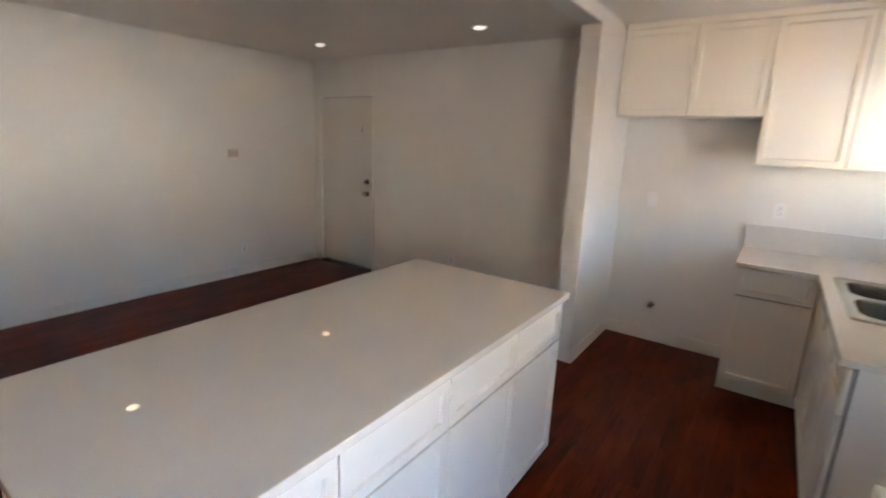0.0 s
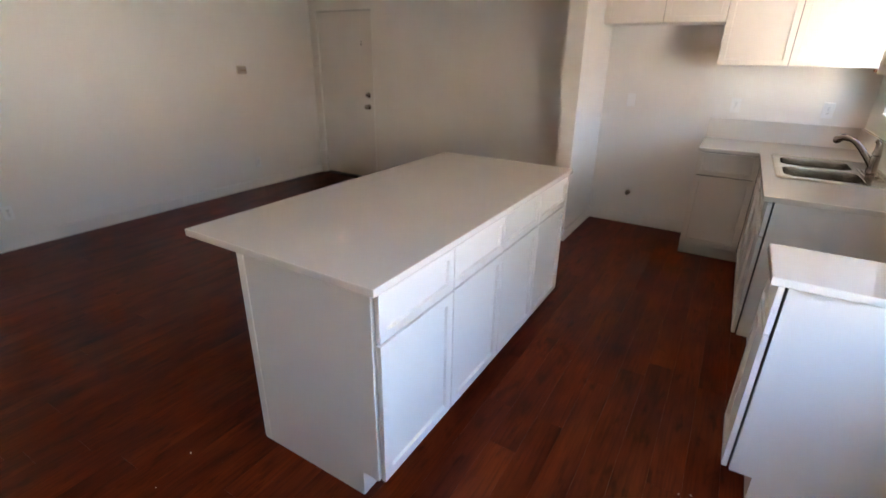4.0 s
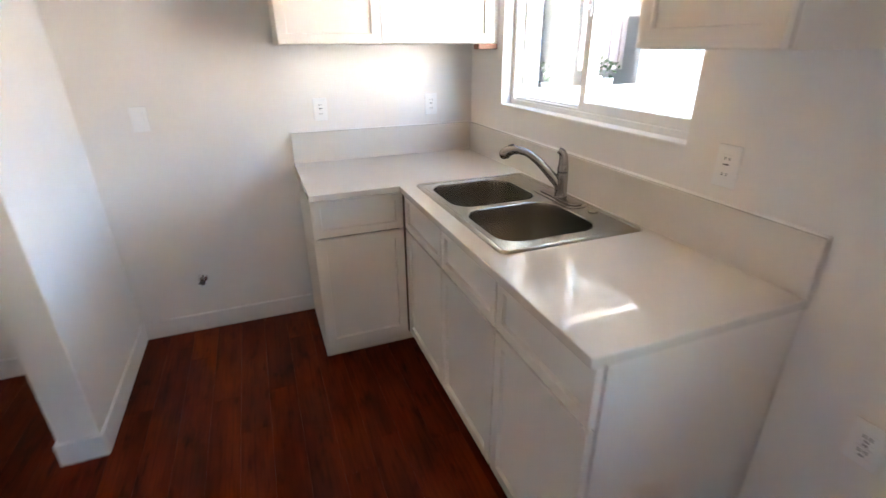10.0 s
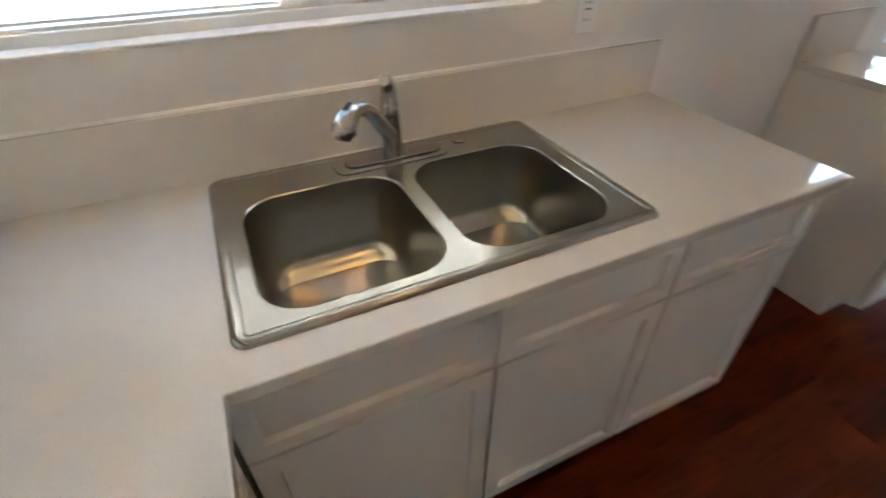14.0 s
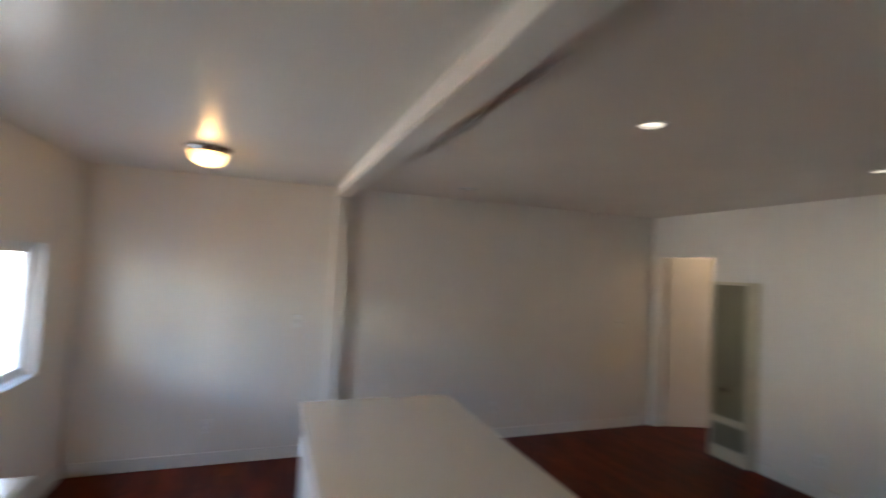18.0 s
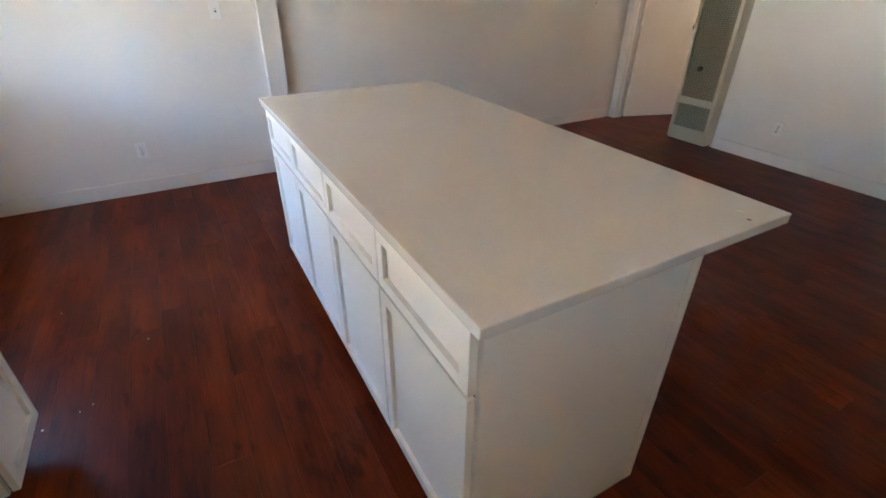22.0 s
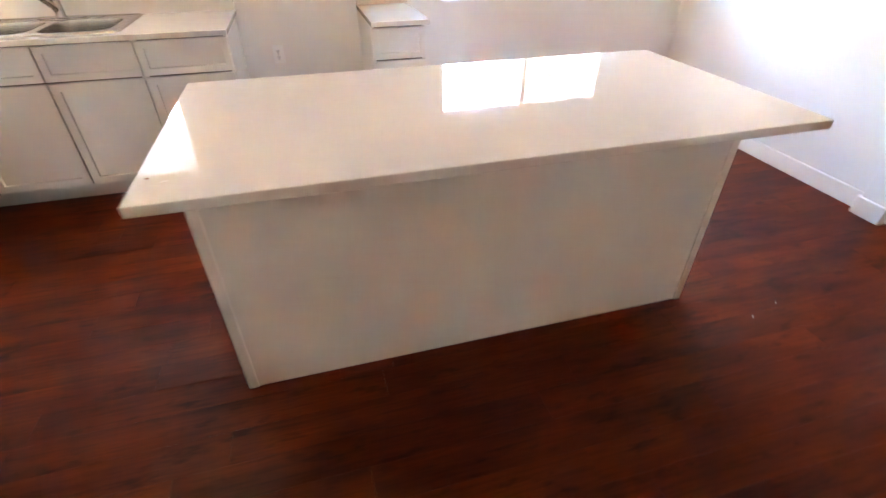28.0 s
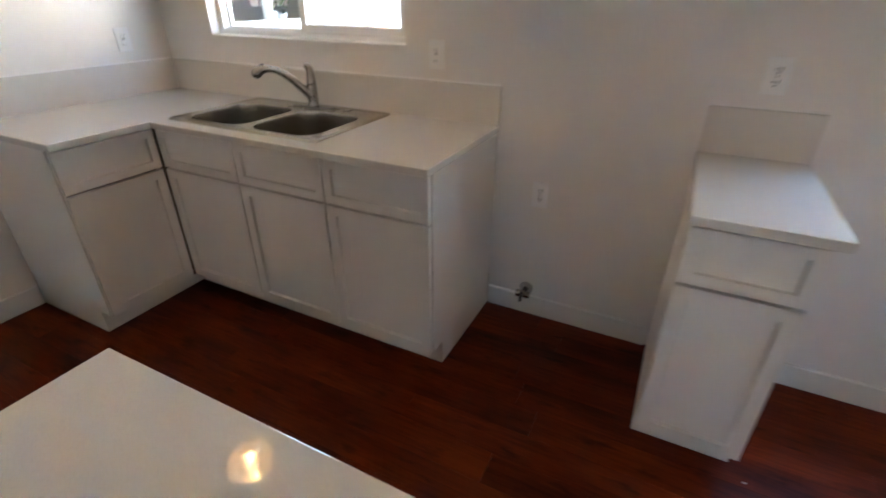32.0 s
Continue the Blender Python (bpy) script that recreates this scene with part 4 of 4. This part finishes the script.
# pipe stubs
v = empty("water_valve", pose(-1.624, 0, 0.318), "small metal water stub valve on the wall", "valve")
part("escutcheon", lathe([(0, 0.0), (0.026, 0.0), (0.022, 0.006), (0.010, 0.009)], 20, "y"), CHROME, v, "", True)
part("pipe", tube([(0, 0, 0), (0, -0.045, 0)], [0.008, 0.008], 12), CHROME, v, "", True)
part("valve_body", tube([(0, -0.045, 0.022), (0, -0.045, -0.020)], [0.011, 0.012], 14), NICKEL, v, "", True)
part("handle", box(-0.016, 0.016, -0.074, -0.057, -0.006, 0.006, 0.003), DARKMETAL, v)
v = empty("gas_valve", pose(0, -2.23, 0.138, 0, 0, SOUTH), "dull metal gas valve at the baseboard in the stove gap", "valve")
part("escutcheon", lathe([(0, 0.0), (0.034, 0.0), (0.030, 0.008), (0.014, 0.012)], 20, "y"), ALUMINIUM, v, "", True)
part("pipe", tube([(0, 0, 0), (0, -0.06, 0)], [0.013, 0.013], 12), DARKMETAL, v, "", True)
part("valve_body", tube([(-0.03, -0.06, 0), (0.035, -0.06, 0)], [0.018, 0.016], 14), NICKEL, v, "", True)
part("handle", box(-0.006, 0.006, -0.10, -0.076, -0.024, 0.024, 0.003), DARKMETAL, v)

# ---- outside ----
gr = part("ground", box(-400, 400, -400, 400, -0.6, -0.30), CONCRETE)
setting(gr, "pale concrete yard reaching far off", "ground")


def house(m, lx, ly, h, skin, label):
    hs = empty("house", m, label, "house")
    part("wall", box(0, lx, 0, ly, 0, h), skin, hs)
    bm = bmesh.new()
    a = [bm.verts.new(p) for p in ((-0.5, -0.5, h), (-0.5, ly + 0.5, h), (lx + 0.5, -0.5, h), (lx + 0.5, ly + 0.5, h), (lx / 2, -0.5, h + 1.3), (lx / 2, ly + 0.5, h + 1.3))]
    for q in ((0, 1, 5, 4), (2, 4, 5, 3), (0, 4, 2), (1, 3, 5), (0, 2, 3, 1)):
        bm.faces.new([a[i] for i in q])
    part("roof", bm, ROOFING, hs)
    for y in (1.2, 4.0, 7.2, 10.2):
        if y + 1.2 < ly:
            w = part("window", box(-0.03, 0.02, y, y + 1.2, 1.0, 2.0, 0.004), VINYL, hs)
            part("pane", box(-0.036, -0.031, y + 0.06, y + 1.14, 1.06, 1.94), VINYL, w, "pane with a white blind drawn")
    return hs


# added reflector: its sunlit facade throws warm light onto the entry wall
house(pose(8.6, -24.0, -0.3), 7.0, 13.4, 5.2, CREAM, "tall cream stucco house with a dark roof, added to bounce sun indoors")
house(pose(9.0, -9.5, -0.3), 7.0, 10.5, 3.0, STUCCO, "white stucco neighbouring house with a dark roof")
wing = empty("building_wing", pose(0.16, 0.12, -0.3), "white stucco wing of the same building beside the sink window", "building")
bm = slab(rect(0.0, 1.95, 0.0, 3.0), [rect(0.31, 1.25, 1.49, 2.45)], 0.14, 0.0)
UPRIGHT = Matrix(((1, 0, 0, 0), (0, 0, -1, 0), (0, 1, 0, 0), (0, 0, 0, 1)))
bmesh.ops.transform(bm, matrix=UPRIGHT, verts=bm.verts)
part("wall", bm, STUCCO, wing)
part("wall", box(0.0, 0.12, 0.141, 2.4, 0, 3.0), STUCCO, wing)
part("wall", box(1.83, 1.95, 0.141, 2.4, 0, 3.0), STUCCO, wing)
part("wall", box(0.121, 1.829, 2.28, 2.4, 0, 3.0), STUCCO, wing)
part("roof", box(0.0, 1.97, -0.02, 2.42, 3.002, 3.12), ROOFING, wing)
part("floor", box(0.121, 1.829, 0.141, 2.279, 0.5, 0.6), FENCEWOOD, wing)
bm = slab(rect(0.29, 1.27, 1.47, 2.47), [rect(0.36, 0.75, 1.535, 2.40), rect(0.80, 1.205, 1.535, 2.40)], 0.05, 0.003)
bmesh.ops.transform(bm, matrix=UPRIGHT, verts=bm.verts)
bmesh.ops.translate(bm, verts=bm.verts, vec=(0, -0.012, 0))
wd = part("window_frame", bm, VINYL, wing, "white vinyl window frame")
part("pane", box(0.352, 0.758, 0.010, 0.014, 1.527, 2.408), GLASS, wd, "clear pane before a dim room")
part("pane", box(0.792, 1.213, 0.024, 0.028, 1.527, 2.408), GLASS, wd, "clear pane before a dim room")
part("sill", box(0.32, 1.24, 0.05, 0.20, 1.46, 1.486, 0.003), VINYL, wing, "white inner sill board")
bm = bmesh.new()
for i in range(9):
    add_box(bm, 0.86 + i * 0.045, 0.90 + i * 0.045, 0.26 + 0.012 * (i % 2), 0.285 + 0.012 * (i % 2), 1.62, 2.42)
part("curtain", bm, CURTAIN, wing, "faded pink pleated curtain")
for x, h in ((0.93, 0.10), (1.03, 0.085), (0.50, 0.07)):
    fp = empty("flower_pot", pose(0.16 + x, 0.12 + 0.13, 1.186), "small pale flower pot on the neighbouring sill", "flower pot", "pots on the sill")
    part("pot", lathe([(0, 0), (0.03, 0), (0.042, h), (0.036, h), (0.030, h - 0.015), (0, h - 0.015)], 16), VINYL, fp, "", True)
    rp = random.Random(int(x * 100))
    bm = bmesh.new()
    for k in range(26):
        p = Vector((rp.gauss(0, 0.03), rp.gauss(0, 0.02), h + rp.uniform(0.0, 0.13)))
        u = Vector((rp.uniform(-1, 1), rp.uniform(-1, 1), rp.uniform(0.1, 1))).normalized() * 0.03
        w = u.orthogonal().normalized() * 0.012
        bm.faces.new([bm.verts.new(p - u), bm.verts.new(p + w), bm.verts.new(p + u), bm.verts.new(p - w)])
    part("leaves", bm, LEAF, fp)

# patio cover; its reach is set to hold sky light off the sink window
porch = empty("porch_cover", pose(0.46, -3.2, -0.3), "white patio cover over the yard beside the sink window", "patio cover")
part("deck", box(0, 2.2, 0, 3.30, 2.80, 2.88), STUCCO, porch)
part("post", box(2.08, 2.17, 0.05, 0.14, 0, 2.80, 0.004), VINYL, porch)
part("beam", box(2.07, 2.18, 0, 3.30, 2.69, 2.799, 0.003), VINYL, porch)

# added wall out of view, holds back light reaching the sink window
part("screen_wall", box(2.80, 2.90, 0.2, 3.75, 0, 2.25), STUCCO, porch, "unseen stucco wall added to dim the sink window")

fence = empty("fence", pose(5.4, -1.6, -0.3), "brown wooden board fence across the yard", "fence")
bm = box(-0.01, 0.01, 0, 0.135, 0, 1.6, 0.004)
first = part("board", bm, FENCEWOOD, fence)
for i in range(1, 40):
    o = new("board", first.data)
    o.parent = fence
    o.location = (0.004 * (i % 3), 0.15 * i, 0.01 * (i % 4))
back_fence = empty("fence", pose(0.4, -15.0, -0.3), "weathered brown board fence at the end of the yard", "fence")
for i in range(50):
    o = new("board", first.data)
    o.parent = back_fence
    o.matrix_local = pose(0.15 * i, 0.004 * (i % 3), 0.01 * (i % 4), 0, 0, -90)
for z in (0.35, 1.2):
    part("rail", box(0.0, 7.5, -0.07, -0.03, z, z + 0.09), FENCEWOOD, back_fence)
for z in (0.35, 1.2):
    part("rail", box(0.015, 0.055, 0, 6.0, z, z + 0.09), FENCEWOOD, fence)


def crate(m, width, skin, label):
    c = empty("storage_crate", m, label, "crate")
    part("box", box(0, width, 0, 0.5, 0, 0.50, 0.02), skin, c)
    part("lid", box(-0.025, width + 0.025, -0.025, 0.525, 0.501, 0.58, 0.02), VINYL, c, "white lid")
    for x in (0.0, width):
        part("handle", box(x - 0.02, x + 0.02, 0.17, 0.33, 0.36, 0.40, 0.006), VINYL, c)


crate(pose(2.35, -12.2, -0.3, 0, 0, 8), 0.62, ORANGE, "faded orange plastic crate standing in the yard")
crate(pose(3.35, -12.4, -0.3, 0, 0, -4), 0.90, RED, "faded red plastic crate standing in the yard")


def tree(x, y, h, spread, seed):
    rnd = random.Random(seed)
    t = empty("tree", pose(x, y, -0.3), "leafy green tree standing in the yard", "tree", "trees in the yard")
    part("trunk", tube([(0, 0, 0), (0.05, 0.02, h * 0.25), (-0.03, 0.05, h * 0.5), (0.04, 0, h * 0.8)], [0.16, 0.12, 0.09, 0.03], 10), BARK, t, "", True)
    tips = []
    for i in range(9):
        a = 2 * math.pi * i / 9 + rnd.uniform(-0.3, 0.3)
        z = h * rnd.uniform(0.32, 0.7)
        tip = Vector((spread * math.cos(a) * rnd.uniform(0.6, 1), spread * math.sin(a) * rnd.uniform(0.6, 1), z + h * rnd.uniform(0.1, 0.3)))
        part("limb", tube([(0, 0, z), tip * 0.5 + Vector((0, 0, z * 0.5 + 0.1)), tip], [0.05, 0.035, 0.01], 6), BARK, t)
        tips.append(tip)
    tips.append(Vector((0, 0, h)))
    bm = bmesh.new()
    for tip in tips:
        for c in range(7):
            cc = tip + Vector((rnd.gauss(0, 0.35), rnd.gauss(0, 0.35), rnd.gauss(0, 0.3))) * spread * 0.5
            for k in range(34):
                p = cc + Vector((rnd.gauss(0, 0.22), rnd.gauss(0, 0.22), rnd.gauss(0, 0.18)))
                u = Vector((rnd.uniform(-1, 1), rnd.uniform(-1, 1), rnd.uniform(-0.6, 0.6))).normalized() * 0.09
                s = u.orthogonal().normalized() * 0.035
                bm.faces.new([bm.verts.new(p - u), bm.verts.new(p + s), bm.verts.new(p + u), bm.verts.new(p - s)])
    part("crown", bm, LEAF, t, "uneven crown of small green leaves")
    return t


tree(8.2, 4.5, 4.3, 1.3, 3)
post = empty("utility_post", pose(5.1, 2.42, -0.3), "grey utility post with a meter box", "post")
part("post", box(-0.05, 0.05, -0.05, 0.05, 0, 2.3, 0.01), CONCRETE, post)
part("meter_box", box(-0.12, 0.10, -0.28, 0.26, 1.42, 1.60, 0.01), CONCRETE, post)
bench = empty("garden_bench", pose(4.9, -5.6, -0.3, 0, 0, -28), "weathered wooden bench standing in the yard", "bench")
for i in range(4):
    part("seat_board", box(0, 1.5, i * 0.12, i * 0.12 + 0.11, 0.43, 0.46, 0.004), FENCEWOOD, bench)
for x in (0.12, 1.28):
    part("leg", box(x, x + 0.09, 0.04, 0.44, 0, 0.429, 0.006), FENCEWOOD, bench)
part("stretcher", box(0.21, 1.28, 0.21, 0.27, 0.12, 0.2, 0.004), FENCEWOOD, bench)
tree(3.6, -13.6, 4.4, 1.5, 6)
tree(5.8, -12.6, 4.8, 1.7, 5)
tree(12.5, 9.0, 5.2, 1.9, 8)

# ---- floor ----
fl = part("floor", box(-7.46, 0, BACK, 0, -0.29, -0.003), FENCEWOOD)
setting(fl, "reddish mahogany laminate plank floor", "floor")
PW, PL = 0.1235, 1.215
unit = bmesh.new()
add_box(unit, 0.0001, PW - 0.0001, 0.0, 1.0, -0.0025, 0.0, 0.0003)
plank_mesh = bpy.data.meshes.new("plank")
unit.to_mesh(plank_mesh)
unit.free()
plank_mesh.materials.append(LAMINATE)
rnd = random.Random(11)
x = 0.0075 - PW
while x > -7.46 - PW:
    end = ENTRY - 0.001 if x < -2.12 else -0.001
    if x < HX - 0.1:
        end = -4.05
    y = BACK + 0.001 - rnd.uniform(0.05, 1.2)
    while y < end:
        a, b = max(y, BACK + 0.001), min(y + PL, end)
        if b - a > 0.03:
            o = new("plank", plank_mesh)
            o.parent = fl
            o.location = (x, a, 0)
            o.scale = (1, b - a - 0.0004, 1)
        y += PL
    x -= PW
